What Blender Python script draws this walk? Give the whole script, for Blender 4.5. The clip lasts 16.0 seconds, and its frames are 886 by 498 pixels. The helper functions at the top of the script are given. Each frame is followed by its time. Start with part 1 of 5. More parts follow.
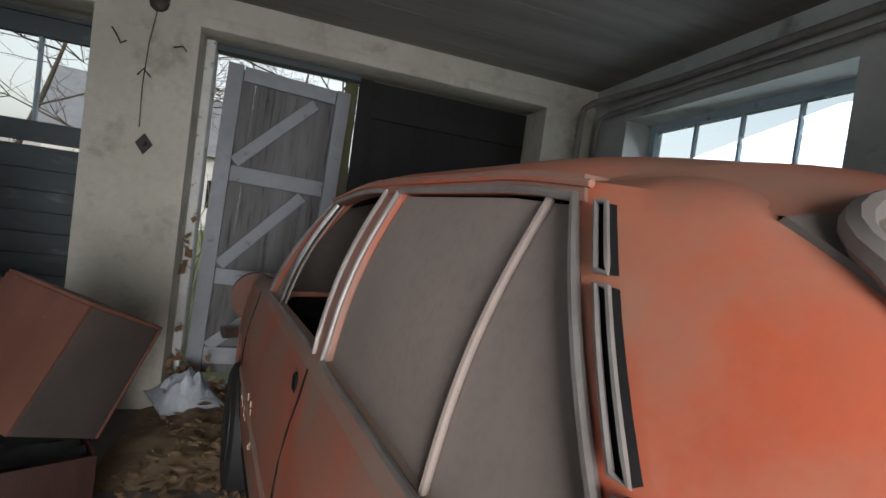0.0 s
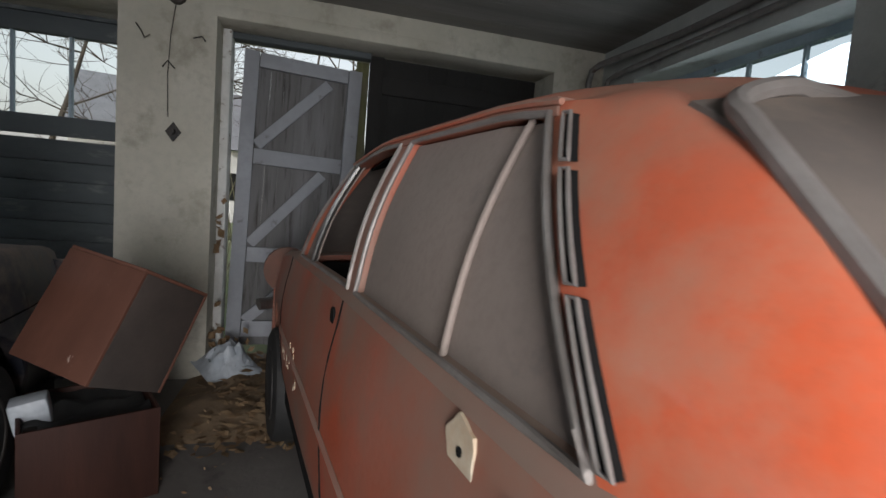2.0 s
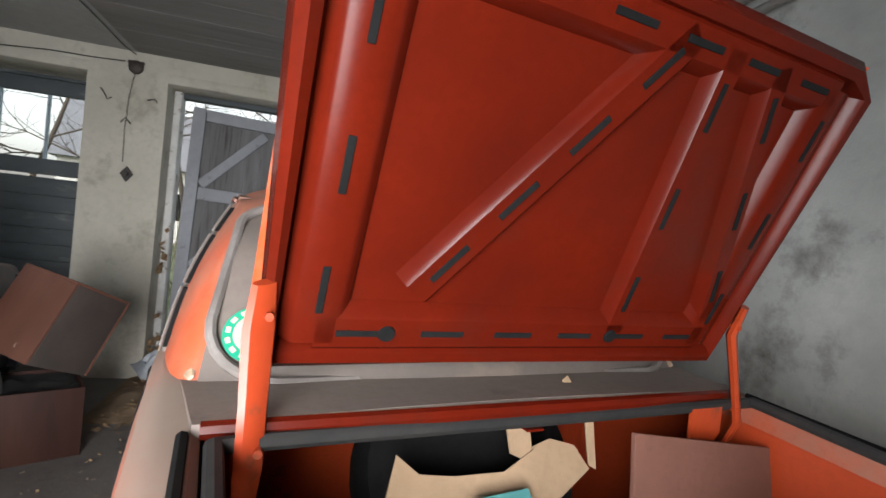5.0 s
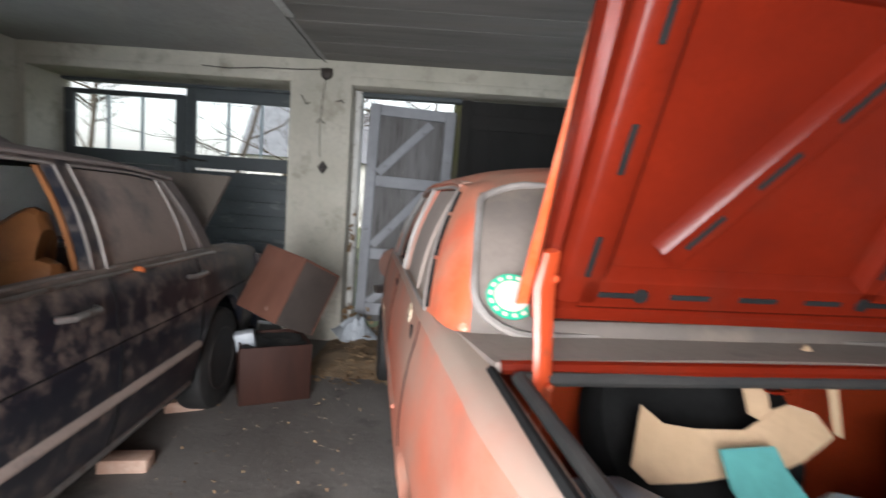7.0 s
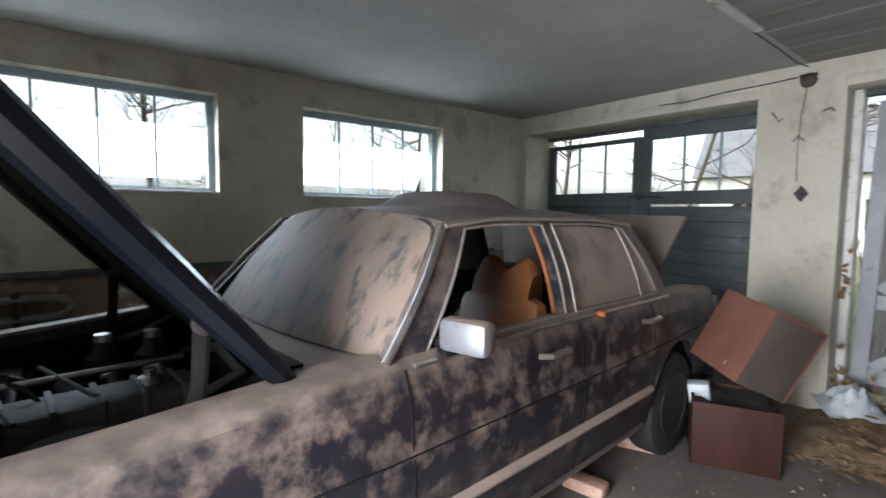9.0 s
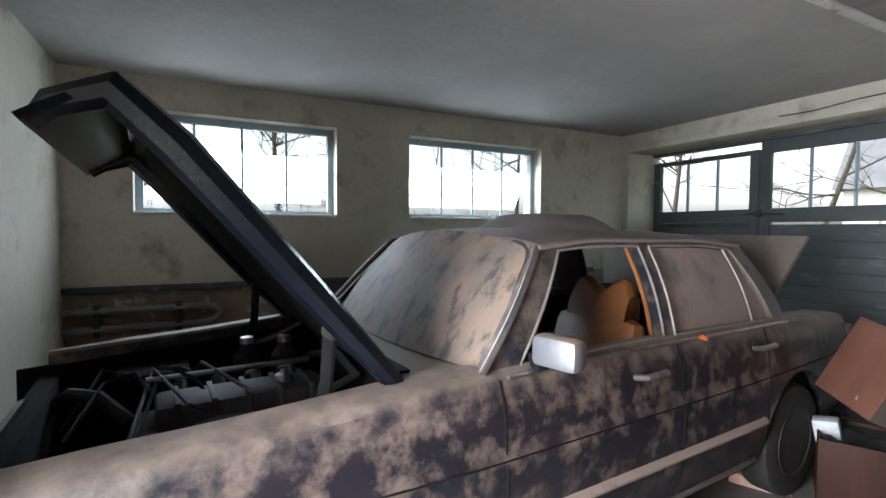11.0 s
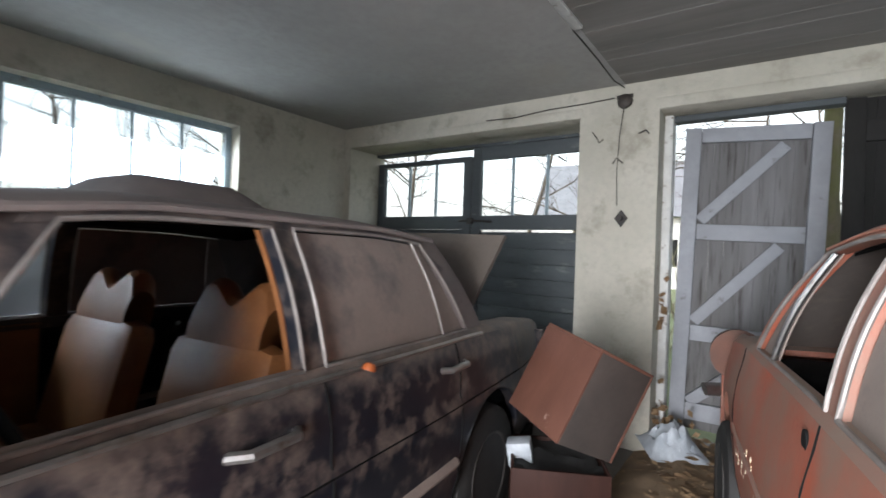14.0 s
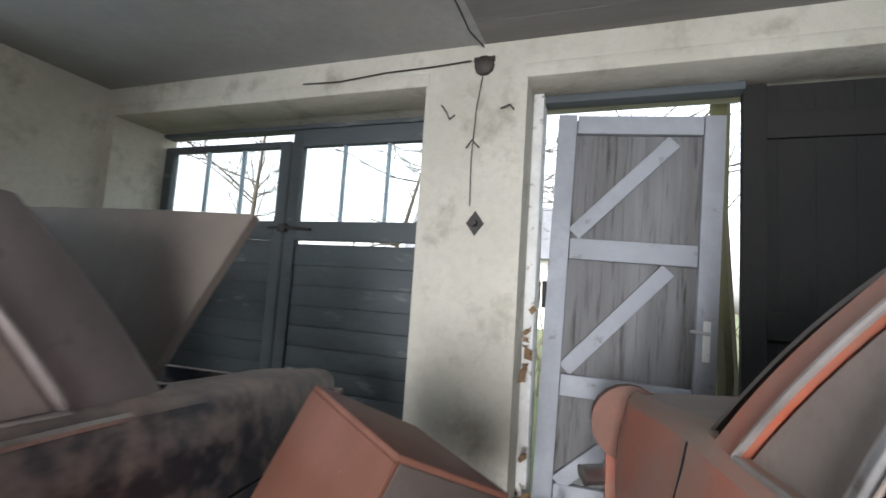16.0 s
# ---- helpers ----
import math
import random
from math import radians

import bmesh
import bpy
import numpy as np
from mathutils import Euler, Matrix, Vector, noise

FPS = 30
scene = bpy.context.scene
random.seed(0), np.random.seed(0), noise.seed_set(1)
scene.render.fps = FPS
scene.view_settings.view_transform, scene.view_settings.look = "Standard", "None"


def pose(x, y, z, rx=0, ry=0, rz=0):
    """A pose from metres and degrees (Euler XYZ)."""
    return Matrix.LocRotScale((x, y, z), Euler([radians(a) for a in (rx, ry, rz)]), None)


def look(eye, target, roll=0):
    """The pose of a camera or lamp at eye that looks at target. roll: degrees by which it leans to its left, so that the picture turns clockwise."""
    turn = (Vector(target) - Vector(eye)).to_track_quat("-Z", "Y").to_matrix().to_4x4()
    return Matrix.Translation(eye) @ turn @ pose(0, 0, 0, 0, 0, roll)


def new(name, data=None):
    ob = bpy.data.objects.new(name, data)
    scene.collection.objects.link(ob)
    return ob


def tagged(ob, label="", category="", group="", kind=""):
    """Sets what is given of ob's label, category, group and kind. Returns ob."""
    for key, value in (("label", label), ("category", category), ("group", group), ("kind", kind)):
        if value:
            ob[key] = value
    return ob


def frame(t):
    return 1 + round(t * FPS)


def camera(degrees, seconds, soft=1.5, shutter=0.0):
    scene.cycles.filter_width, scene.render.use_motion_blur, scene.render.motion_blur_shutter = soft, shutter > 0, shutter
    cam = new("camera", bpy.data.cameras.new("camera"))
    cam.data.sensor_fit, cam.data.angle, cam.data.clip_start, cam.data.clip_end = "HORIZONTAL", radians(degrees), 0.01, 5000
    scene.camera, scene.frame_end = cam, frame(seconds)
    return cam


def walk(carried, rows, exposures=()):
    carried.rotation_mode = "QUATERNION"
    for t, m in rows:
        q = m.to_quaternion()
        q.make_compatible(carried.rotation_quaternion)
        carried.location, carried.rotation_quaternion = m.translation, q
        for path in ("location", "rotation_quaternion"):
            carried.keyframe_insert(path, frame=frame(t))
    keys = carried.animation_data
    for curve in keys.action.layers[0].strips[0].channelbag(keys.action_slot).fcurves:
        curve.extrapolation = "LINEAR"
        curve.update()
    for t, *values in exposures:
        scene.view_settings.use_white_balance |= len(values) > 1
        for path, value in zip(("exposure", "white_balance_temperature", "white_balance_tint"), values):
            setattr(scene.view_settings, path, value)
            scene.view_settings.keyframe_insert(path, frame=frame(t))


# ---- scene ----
cam = camera(86.0, 16.0, 1.5, 0.4)
PATH = [
    (0, (-0.317, 0.508, 1.335), (0.279, 2.415, 1.26), 7.7),
    (0.5, (-0.314, 0.512, 1.329), (0.331, 2.404, 1.256), 7.6),
    (1, (-0.349, 0.523, 1.303), (0.28, 2.419, 1.199), 6.5),
    (1.5, (-0.363, 0.479, 1.271), (0.223, 2.386, 1.121), 5.2),
    (2, (-0.334, 0.362, 1.252), (0.189, 2.285, 1.088), 4.4),
    (2.5, (-0.263, 0.181, 1.261), (0.223, 2.115, 1.104), 4.4),
    (3, (-0.148, -0.008, 1.281), (0.415, 1.907, 1.156), 4.5),
    (3.5, (0.05, -0.192, 1.334), (0.706, 1.693, 1.213), 3.8),
    (3.7, (0.098, -0.242, 1.339), (0.863, 1.605, 1.287), 3.8),
    (5.8, (0.174, -0.613, 1.361), (0.542, 1.351, 1.281), 4.9),
    (6, (0.147, -0.636, 1.322), (0.498, 1.328, 1.183), 4.1),
    (6.5, (0.068, -0.662, 1.285), (0.378, 1.305, 1.09), 5.0),
    (7, (-0.07, -0.61, 1.334), (-0.077, 1.382, 1.154), 3.9),
    (7.5, (-0.089, -0.454, 1.295), (-0.626, 1.469, 1.182), 3.5),
    (8, (0.0, -0.52, 1.34), (-1.029, 1.192, 1.23), 2.4),
    (8.5, (-0.02, -0.562, 1.394), (-1.398, 0.881, 1.258), 0.6),
    (9, (-0.118, -0.565, 1.436), (-1.673, 0.685, 1.286), 0.6),
    (9.5, (-0.088, -0.576, 1.419), (-1.835, 0.393, 1.314), 0.5),
    (9.7, (-0.056, -0.597, 1.409), (-1.852, 0.279, 1.32), 0.7),
    (11.8, (0.016, -0.64, 1.481), (-1.725, 0.343, 1.429), -0.9),
    (12, (0.005, -0.606, 1.475), (-1.702, 0.436, 1.426), -1.0),
    (12.5, (-0.083, -0.461, 1.447), (-1.616, 0.823, 1.425), -2.1),
    (13, (-0.166, -0.37, 1.433), (-1.518, 1.103, 1.411), -1.3),
    (13.5, (-0.257, -0.061, 1.397), (-1.53, 1.482, 1.398), 0.1),
    (14, (-0.351, 0.28, 1.345), (-1.487, 1.926, 1.348), 2.0),
    (14.5, (-0.502, 0.568, 1.335), (-1.426, 2.342, 1.35), 1.9),
    (15, (-0.549, 0.873, 1.306), (-1.387, 2.688, 1.372), 2.2),
    (15.5, (-0.559, 1.126, 1.289), (-1.348, 2.962, 1.378), 3.2),
    (16, (-0.558, 1.48, 1.246), (-1.243, 3.35, 1.435), 3.8),
]
EXPOSURES = [(t, stops, 6100 if t < 7 else 5900, 10) for t, stops in ((0.0, 0.58), (2.5, 0.35), (3.0, 0.45), (3.5, 0.85), (6.0, 1.15), (6.5, 1.12), (7.5, 1.68), (8.5, 1.72), (12.5, 1.85), (13.5, 1.7), (14.5, 1.9), (16.0, 2.1))]
walk(cam, [(t, look(eye, target, roll)) for t, eye, target, roll in PATH], EXPOSURES)

# ---- world and light ----
world = bpy.data.worlds.new("overcast_sky")
scene.world = world
world.use_nodes = True
wn = world.node_tree
sky = wn.nodes.new("ShaderNodeTexSky")
sky.sky_type = "NISHITA"
sky.sun_disc = False
sky.sun_elevation, sky.sun_rotation = radians(28), radians(200)
sky.air_density, sky.dust_density = 2.0, 4.0
sky_hsv = wn.nodes.new("ShaderNodeHueSaturation")
sky_hsv.inputs["Saturation"].default_value = 0.25
wn.links.new(sky.outputs[0], sky_hsv.inputs["Color"])
wn.links.new(sky_hsv.outputs[0], wn.nodes["Background"].inputs["Color"])
wn.nodes["Background"].inputs["Strength"].default_value = 0.15

sun = new("sun", bpy.data.lights.new("sun", "SUN"))
sun.data.energy, sun.data.angle, sun.data.color = 0.8, radians(25), (1.0, 0.96, 0.9)
sun.matrix_world = look((0, 0, 20), (6, 9, 12))


def window_light(name, place, target, sx, sy, power, color=(0.86, 0.94, 1.0)):
    lamp = new(name, bpy.data.lights.new(name, "AREA"))
    lamp.data.shape, lamp.data.size, lamp.data.size_y = "RECTANGLE", sx, sy
    lamp.data.energy, lamp.data.color = power, color
    lamp.matrix_world = look(place, target)
    return lamp


window_light("daylight_west_1", (-4.26, -0.34, 1.96), (-3.0, -0.34, 1.1), 1.35, 0.65, 5.5)
window_light("daylight_west_2", (-4.26, 1.83, 1.96), (-3.0, 1.83, 1.1), 1.35, 0.65, 5.5)
window_light("daylight_east", (2.12, 2.64, 1.91), (1.0, 2.5, 1.2), 1.32, 0.62, 3.5)
# added fill lamp in an invented doorway, standing in for a hand-held torch
south_fill = window_light("added_south_fill", (-0.45, -1.62, 1.0), (-0.15, 0.3, 0.55), 0.95, 1.7, 39, (1.0, 0.97, 0.94))
south_fill.data.spread = radians(120)


# ---- materials ----
def nodes_of(name):
    m = bpy.data.materials.new(name)
    m.use_nodes = True
    return m, m.node_tree.nodes, m.node_tree.links, m.node_tree.nodes["Principled BSDF"]


def mixer(nodes, links, a, b, factor):
    mix = nodes.new("ShaderNodeMix")
    mix.data_type = "RGBA"
    for socket, value in ((mix.inputs[0], factor), (mix.inputs[6], a), (mix.inputs[7], b)):
        if hasattr(value, "links"):
            links.new(value, socket)
        else:
            socket.default_value = (*value, 1) if isinstance(value, tuple) else value
    return mix.outputs[2]


def ramp(nodes, links, source, low, high):
    r = nodes.new("ShaderNodeMapRange")
    r.inputs[1].default_value, r.inputs[2].default_value = low, high
    links.new(source, r.inputs[0])
    return r.outputs[0]


def noise_of(nodes, links, scale, detail=6.0, rough=0.6, stretch=(1, 1, 1)):
    co = nodes.new("ShaderNodeTexCoord")
    mp = nodes.new("ShaderNodeMapping")
    mp.inputs["Scale"].default_value = stretch
    links.new(co.outputs["Object"], mp.inputs[0])
    n = nodes.new("ShaderNodeTexNoise")
    n.inputs["Scale"].default_value, n.inputs["Detail"].default_value, n.inputs["Roughness"].default_value = scale, detail, rough
    links.new(mp.outputs[0], n.inputs["Vector"])
    return n.outputs[0]


def surface(name, base, other=None, rough=0.7, metal=0.0, coarse=2.0, fine=30.0, spots=None, spot_at=(0.6, 0.7), spot_scale=5.0,
            bump=0.15, stretch=(1, 1, 1), dust=None, dust_at=(0.2, 0.9), random_tint=0.0, coat=0.0, dust_patch=3.0, spec=0.5, dust_gain=1.4):
    """Two scales of colour, spots of a third colour, fine relief, and a layer of settled dust on what faces up."""
    m, nodes, links, bsdf = nodes_of(name)
    other = other or tuple(c * 0.7 for c in base)
    color = mixer(nodes, links, base, other, ramp(nodes, links, noise_of(nodes, links, coarse, stretch=stretch), 0.35, 0.68))
    grain = noise_of(nodes, links, fine, 8.0, 0.7, stretch)
    color = mixer(nodes, links, color, tuple(c * 0.75 for c in base), ramp(nodes, links, grain, 0.45, 0.85))
    if random_tint:
        info = nodes.new("ShaderNodeObjectInfo")
        color = mixer(nodes, links, color, other, ramp(nodes, links, info.outputs["Random"], -1.0 + random_tint, 2.0 - random_tint))
    if spots:
        color = mixer(nodes, links, color, spots, ramp(nodes, links, noise_of(nodes, links, spot_scale, 10.0, 0.65, stretch), *spot_at))
    roughness = rough
    if dust:
        geo = nodes.new("ShaderNodeNewGeometry")
        sep = nodes.new("ShaderNodeSeparateXYZ")
        links.new(geo.outputs["Normal"], sep.inputs[0])
        patch = noise_of(nodes, links, dust_patch, 8.0, 0.65)
        add = nodes.new("ShaderNodeMath")
        add.operation = "MULTIPLY_ADD"
        links.new(patch, add.inputs[0])
        add.inputs[1].default_value = dust_gain
        links.new(sep.outputs[2], add.inputs[2])
        layer = ramp(nodes, links, add.outputs[0], dust_at[0] + 0.6, dust_at[1] + 0.8)
        color = mixer(nodes, links, color, dust, layer)
        rr = nodes.new("ShaderNodeMapRange")
        rr.inputs[3].default_value, rr.inputs[4].default_value = rough, 0.92
        links.new(layer, rr.inputs[0])
        roughness = rr.outputs[0]
    links.new(color, bsdf.inputs["Base Color"])
    if hasattr(roughness, "links"):
        links.new(roughness, bsdf.inputs["Roughness"])
    else:
        bsdf.inputs["Roughness"].default_value = roughness
    bsdf.inputs["Metallic"].default_value = metal
    bsdf.inputs["Coat Weight"].default_value = coat
    bsdf.inputs["Specular IOR Level"].default_value = spec
    if bump:
        b = nodes.new("ShaderNodeBump")
        b.inputs["Strength"].default_value, b.inputs["Distance"].default_value = bump, 0.01
        links.new(grain, b.inputs["Height"])
        links.new(b.outputs[0], bsdf.inputs["Normal"])
    return m


DUST = (0.30, 0.235, 0.19)
plaster = surface("old_limewash", (0.54, 0.505, 0.425), (0.41, 0.385, 0.31), 0.9, coarse=1.3, fine=22, spots=(0.22, 0.19, 0.14), spot_at=(0.53, 0.74), spot_scale=2.9, bump=0.5)
plaster_low = surface("grey_lower_plaster", (0.46, 0.47, 0.44), (0.30, 0.31, 0.29), 0.9, coarse=2.0, fine=25, spots=(0.12, 0.11, 0.10), spot_at=(0.56, 0.72), spot_scale=3.0, bump=0.35)
ceiling_paint = surface("ceiling_distemper", (0.37, 0.36, 0.335), (0.28, 0.27, 0.25), 0.92, coarse=1.0, fine=16, spots=(0.34, 0.32, 0.28), spot_at=(0.58, 0.75), spot_scale=1.6, bump=0.2)
ceiling_boards = surface("ceiling_boards_paint", (0.24, 0.225, 0.205), (0.14, 0.13, 0.115), 0.92, coarse=1.6, fine=20, stretch=(0.3, 3.0, 1), spots=(0.22, 0.20, 0.17), spot_at=(0.55, 0.75), spot_scale=2.4, bump=0.25)
concrete = surface("dirty_concrete", (0.18, 0.165, 0.15), (0.10, 0.088, 0.078), 0.75, coarse=1.4, fine=28, spots=(0.05, 0.045, 0.04), spot_at=(0.55, 0.68), spot_scale=2.6, bump=0.4)
brickish = surface("bare_brick_paint_off", (0.28, 0.20, 0.15), (0.16, 0.11, 0.085), 0.9, coarse=4, fine=40, spots=(0.45, 0.42, 0.36), spot_at=(0.55, 0.62), spot_scale=6, bump=0.5)
dark_wood = surface("dark_green_grey_paint", (0.05, 0.058, 0.06), (0.085, 0.095, 0.10), 0.75, coarse=3, fine=30, stretch=(0.3, 1, 1), spots=(0.20, 0.21, 0.20), spot_at=(0.60, 0.74), spot_scale=7, bump=0.3, random_tint=0.3)
black_wood = surface("black_tarred_wood", (0.018, 0.018, 0.017), (0.03, 0.028, 0.026), 0.8, coarse=3, fine=30, stretch=(1, 1, 0.3), bump=0.3, random_tint=0.3, spec=0.15)
grey_wood = surface("weathered_grey_planks", (0.25, 0.245, 0.25), (0.13, 0.125, 0.12), 0.85, coarse=4, fine=20, stretch=(3, 1, 0.25), spots=(0.05, 0.043, 0.037), spot_at=(0.53, 0.68), spot_scale=7, bump=0.5, random_tint=0.4)
grey_frame = surface("weathered_grey_rails", (0.40, 0.41, 0.44), (0.28, 0.285, 0.30), 0.8, coarse=5, fine=30, spots=(0.12, 0.11, 0.10), spot_at=(0.62, 0.74), spot_scale=9, bump=0.3, random_tint=0.3)
white_paint = surface("flaking_white_paint", (0.74, 0.73, 0.70), (0.6, 0.58, 0.54), 0.7, coarse=5, fine=30, spots=(0.22, 0.17, 0.12), spot_at=(0.58, 0.66), spot_scale=16, bump=0.4)
blue_frame = surface("blue_grey_window_paint", (0.34, 0.42, 0.47), (0.26, 0.32, 0.36), 0.65, coarse=5, fine=30, spots=(0.16, 0.14, 0.12), spot_at=(0.62, 0.72), spot_scale=12, bump=0.25)
iron = surface("dark_iron", (0.035, 0.033, 0.032), (0.07, 0.055, 0.045), 0.6, 0.4, coarse=8, fine=50, bump=0.3)
pipe_paint = surface("old_pipe_paint", (0.16, 0.15, 0.14), (0.24, 0.22, 0.20), 0.7, coarse=6, fine=40, spots=(0.12, 0.06, 0.03), spot_at=(0.6, 0.7), spot_scale=9, bump=0.3)
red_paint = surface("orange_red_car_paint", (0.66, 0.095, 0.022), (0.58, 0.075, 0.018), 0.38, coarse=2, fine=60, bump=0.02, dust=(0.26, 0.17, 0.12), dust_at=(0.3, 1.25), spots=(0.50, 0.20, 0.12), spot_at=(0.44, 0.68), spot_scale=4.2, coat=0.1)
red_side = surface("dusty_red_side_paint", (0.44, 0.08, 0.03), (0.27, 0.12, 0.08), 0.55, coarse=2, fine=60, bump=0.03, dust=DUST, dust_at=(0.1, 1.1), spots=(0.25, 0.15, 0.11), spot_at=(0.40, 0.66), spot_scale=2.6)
# the car's orange-red, darkened so the boot lid's inside looks out of the light
red_inner_shaded = surface("shaded_orange_red_enamel", (0.115, 0.0095, 0.003), (0.075, 0.007, 0.003), 0.26, coarse=3, fine=60, bump=0.03, coat=0.0, spec=0.16, spots=(0.08, 0.012, 0.006), spot_at=(0.52, 0.74), spot_scale=5)
navy = surface("dusty_navy_car_paint", (0.009, 0.011, 0.018), (0.018, 0.019, 0.025), 0.35, coarse=2, fine=60, bump=0.03, dust=(0.29, 0.225, 0.185), dust_at=(0.5, 1.8), spots=(0.10, 0.08, 0.07), spot_at=(0.48, 0.76), spot_scale=11.0, dust_patch=11.0, dust_gain=2.1)
navy_edge = surface("navy_gloss_edge", (0.003, 0.004, 0.008), (0.007, 0.009, 0.014), 0.24, coarse=4, fine=60, bump=0.08, coat=0.0, spec=0.3)
navy_dust = surface("grey_dusted_roof_paint", (0.20, 0.165, 0.15), (0.13, 0.11, 0.105), 0.85, coarse=3, fine=60, bump=0.05, spots=(0.05, 0.045, 0.05), spot_at=(0.6, 0.72), spot_scale=5)
chrome = surface("dull_chrome", (0.50, 0.49, 0.48), (0.33, 0.31, 0.29), 0.4, 1.0, coarse=6, fine=60, bump=0.05, spots=(0.28, 0.23, 0.19), spot_at=(0.55, 0.7), spot_scale=14)
rubber = surface("black_rubber", (0.011, 0.011, 0.011), (0.025, 0.023, 0.021), 0.75, coarse=8, fine=50, bump=0.1)
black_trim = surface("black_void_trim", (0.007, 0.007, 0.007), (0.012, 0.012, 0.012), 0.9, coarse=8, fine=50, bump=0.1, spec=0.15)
tan = surface("tan_vinyl", (0.32, 0.13, 0.045), (0.21, 0.085, 0.032), 0.42, coarse=5, fine=80, bump=0.12)
tan_dark = surface("brown_vinyl", (0.10, 0.05, 0.028), (0.06, 0.035, 0.022), 0.5, coarse=5, fine=80, bump=0.12)
dusty_glass = surface("glass_under_thick_dust", (0.27, 0.215, 0.185), (0.215, 0.175, 0.15), 0.75, coarse=2.5, fine=50, bump=0.05, spots=(0.13, 0.11, 0.105), spot_at=(0.56, 0.70), spot_scale=3.4)
dusty_dark_glass = surface("grimy_dark_glass", (0.17, 0.14, 0.12), (0.11, 0.095, 0.085), 0.65, coarse=3, fine=50, bump=0.05, spots=(0.24, 0.19, 0.15), spot_at=(0.55, 0.72), spot_scale=3.0)
windscreen_dust = surface("windscreen_dust_smears", (0.31, 0.225, 0.17), (0.17, 0.145, 0.13), 0.7, coarse=2.4, fine=40, bump=0.06, spots=(0.085, 0.08, 0.075), spot_at=(0.50, 0.62), spot_scale=8.5, stretch=(1.5, 0.8, 0.8))
brown_board = surface("brown_hardboard", (0.20, 0.085, 0.06), (0.15, 0.065, 0.045), 0.7, coarse=4, fine=60, bump=0.08, spots=(0.10, 0.045, 0.035), spot_at=(0.6, 0.75), spot_scale=9)
crate_wood = surface("reddish_crate_wood", (0.155, 0.068, 0.046), (0.10, 0.045, 0.031), 0.6, coarse=4, fine=40, stretch=(1, 1, 0.4), bump=0.15, spots=(0.62, 0.50, 0.42), spot_at=(0.66, 0.70), spot_scale=14, spec=0.2)
box_brown = surface("dark_red_brown_box", (0.05, 0.021, 0.015), (0.028, 0.013, 0.010), 0.6, coarse=4, fine=40, stretch=(3, 3, 0.4), bump=0.15, spec=0.15)
dull_trim = surface("dusty_bright_trim", (0.34, 0.31, 0.29), (0.22, 0.19, 0.17), 0.55, 0.5, coarse=9, fine=60, bump=0.1)
# crate sides and bottom, darker and greyer than its front
crate_dark = surface("dark_crate_side", (0.065, 0.05, 0.042), (0.035, 0.028, 0.024), 0.75, coarse=4, fine=40, bump=0.2)
card = surface("torn_cardboard", (0.42, 0.29, 0.18), (0.33, 0.22, 0.13), 0.85, coarse=5, fine=50, bump=0.1)
teal = surface("teal_paper", (0.08, 0.27, 0.26), (0.06, 0.20, 0.20), 0.6, coarse=6, fine=50, bump=0.05)
plastic_white = surface("crumpled_plastic_bag", (0.50, 0.53, 0.56), (0.36, 0.39, 0.43), 0.4, coarse=12, fine=50, bump=0.2)
plastic_blue = surface("blue_grey_plastic", (0.22, 0.29, 0.34), (0.16, 0.21, 0.25), 0.45, coarse=10, fine=50, bump=0.1)
red_plastic = surface("red_plastic", (0.5, 0.03, 0.04), None, 0.4, bump=0.0)
blue_plastic = surface("blue_plastic", (0.03, 0.08, 0.45), None, 0.4, bump=0.0)
leaf_litter = surface("dead_leaves", (0.20, 0.12, 0.06), (0.32, 0.22, 0.12), 0.85, coarse=9, fine=50, bump=0.2)
brick_red = surface("pale_brick", (0.42, 0.25, 0.18), (0.5, 0.36, 0.28), 0.85, coarse=9, fine=50, bump=0.4)
alloy = surface("oily_alloy", (0.06, 0.052, 0.047), (0.025, 0.022, 0.02), 0.6, 0.4, coarse=9, fine=50, bump=0.2)
green_sticker = surface("green_sticker", (0.02, 0.38, 0.22), None, 0.5, bump=0.02)
pink_sticker = surface("faded_pink_sticker", (0.62, 0.42, 0.38), (0.56, 0.40, 0.36), 0.5, bump=0.02)
silver = surface("silver_mirror_shell", (0.20, 0.21, 0.23), (0.16, 0.16, 0.18), 0.42, 0.4, coarse=6, fine=60, bump=0.02, dust=DUST, dust_at=(0.35, 1.0))
filler = surface("cream_body_filler", (0.62, 0.55, 0.42), (0.45, 0.30, 0.18), 0.8, coarse=14, fine=50, bump=0.3)
lid_dust = surface("brown_dust_on_lid", (0.13, 0.105, 0.085), (0.08, 0.066, 0.055), 0.85, coarse=2.5, fine=40, bump=0.05)
earth = surface("sandy_earth", (0.24, 0.165, 0.095), (0.15, 0.105, 0.065), 0.95, coarse=5, fine=40, bump=0.5)
red_nose = surface("brown_dust_over_red_nose", (0.17, 0.075, 0.05), (0.10, 0.06, 0.045), 0.75, coarse=5, fine=50, bump=0.08, spots=(0.28, 0.07, 0.03), spot_at=(0.6, 0.72), spot_scale=9)
red_hinge = surface("clean_orange_red_steel", (0.42, 0.055, 0.014), (0.34, 0.042, 0.012), 0.36, coarse=3, fine=60, bump=0.03, spots=(0.12, 0.05, 0.03), spot_at=(0.62, 0.72), spot_scale=9)
orange_plastic = surface("orange_plastic", (0.38, 0.10, 0.03), None, 0.35, bump=0.02)
bark = surface("mossy_bark", (0.13, 0.13, 0.055), (0.16, 0.13, 0.10), 0.9, coarse=5, fine=40, bump=0.5)
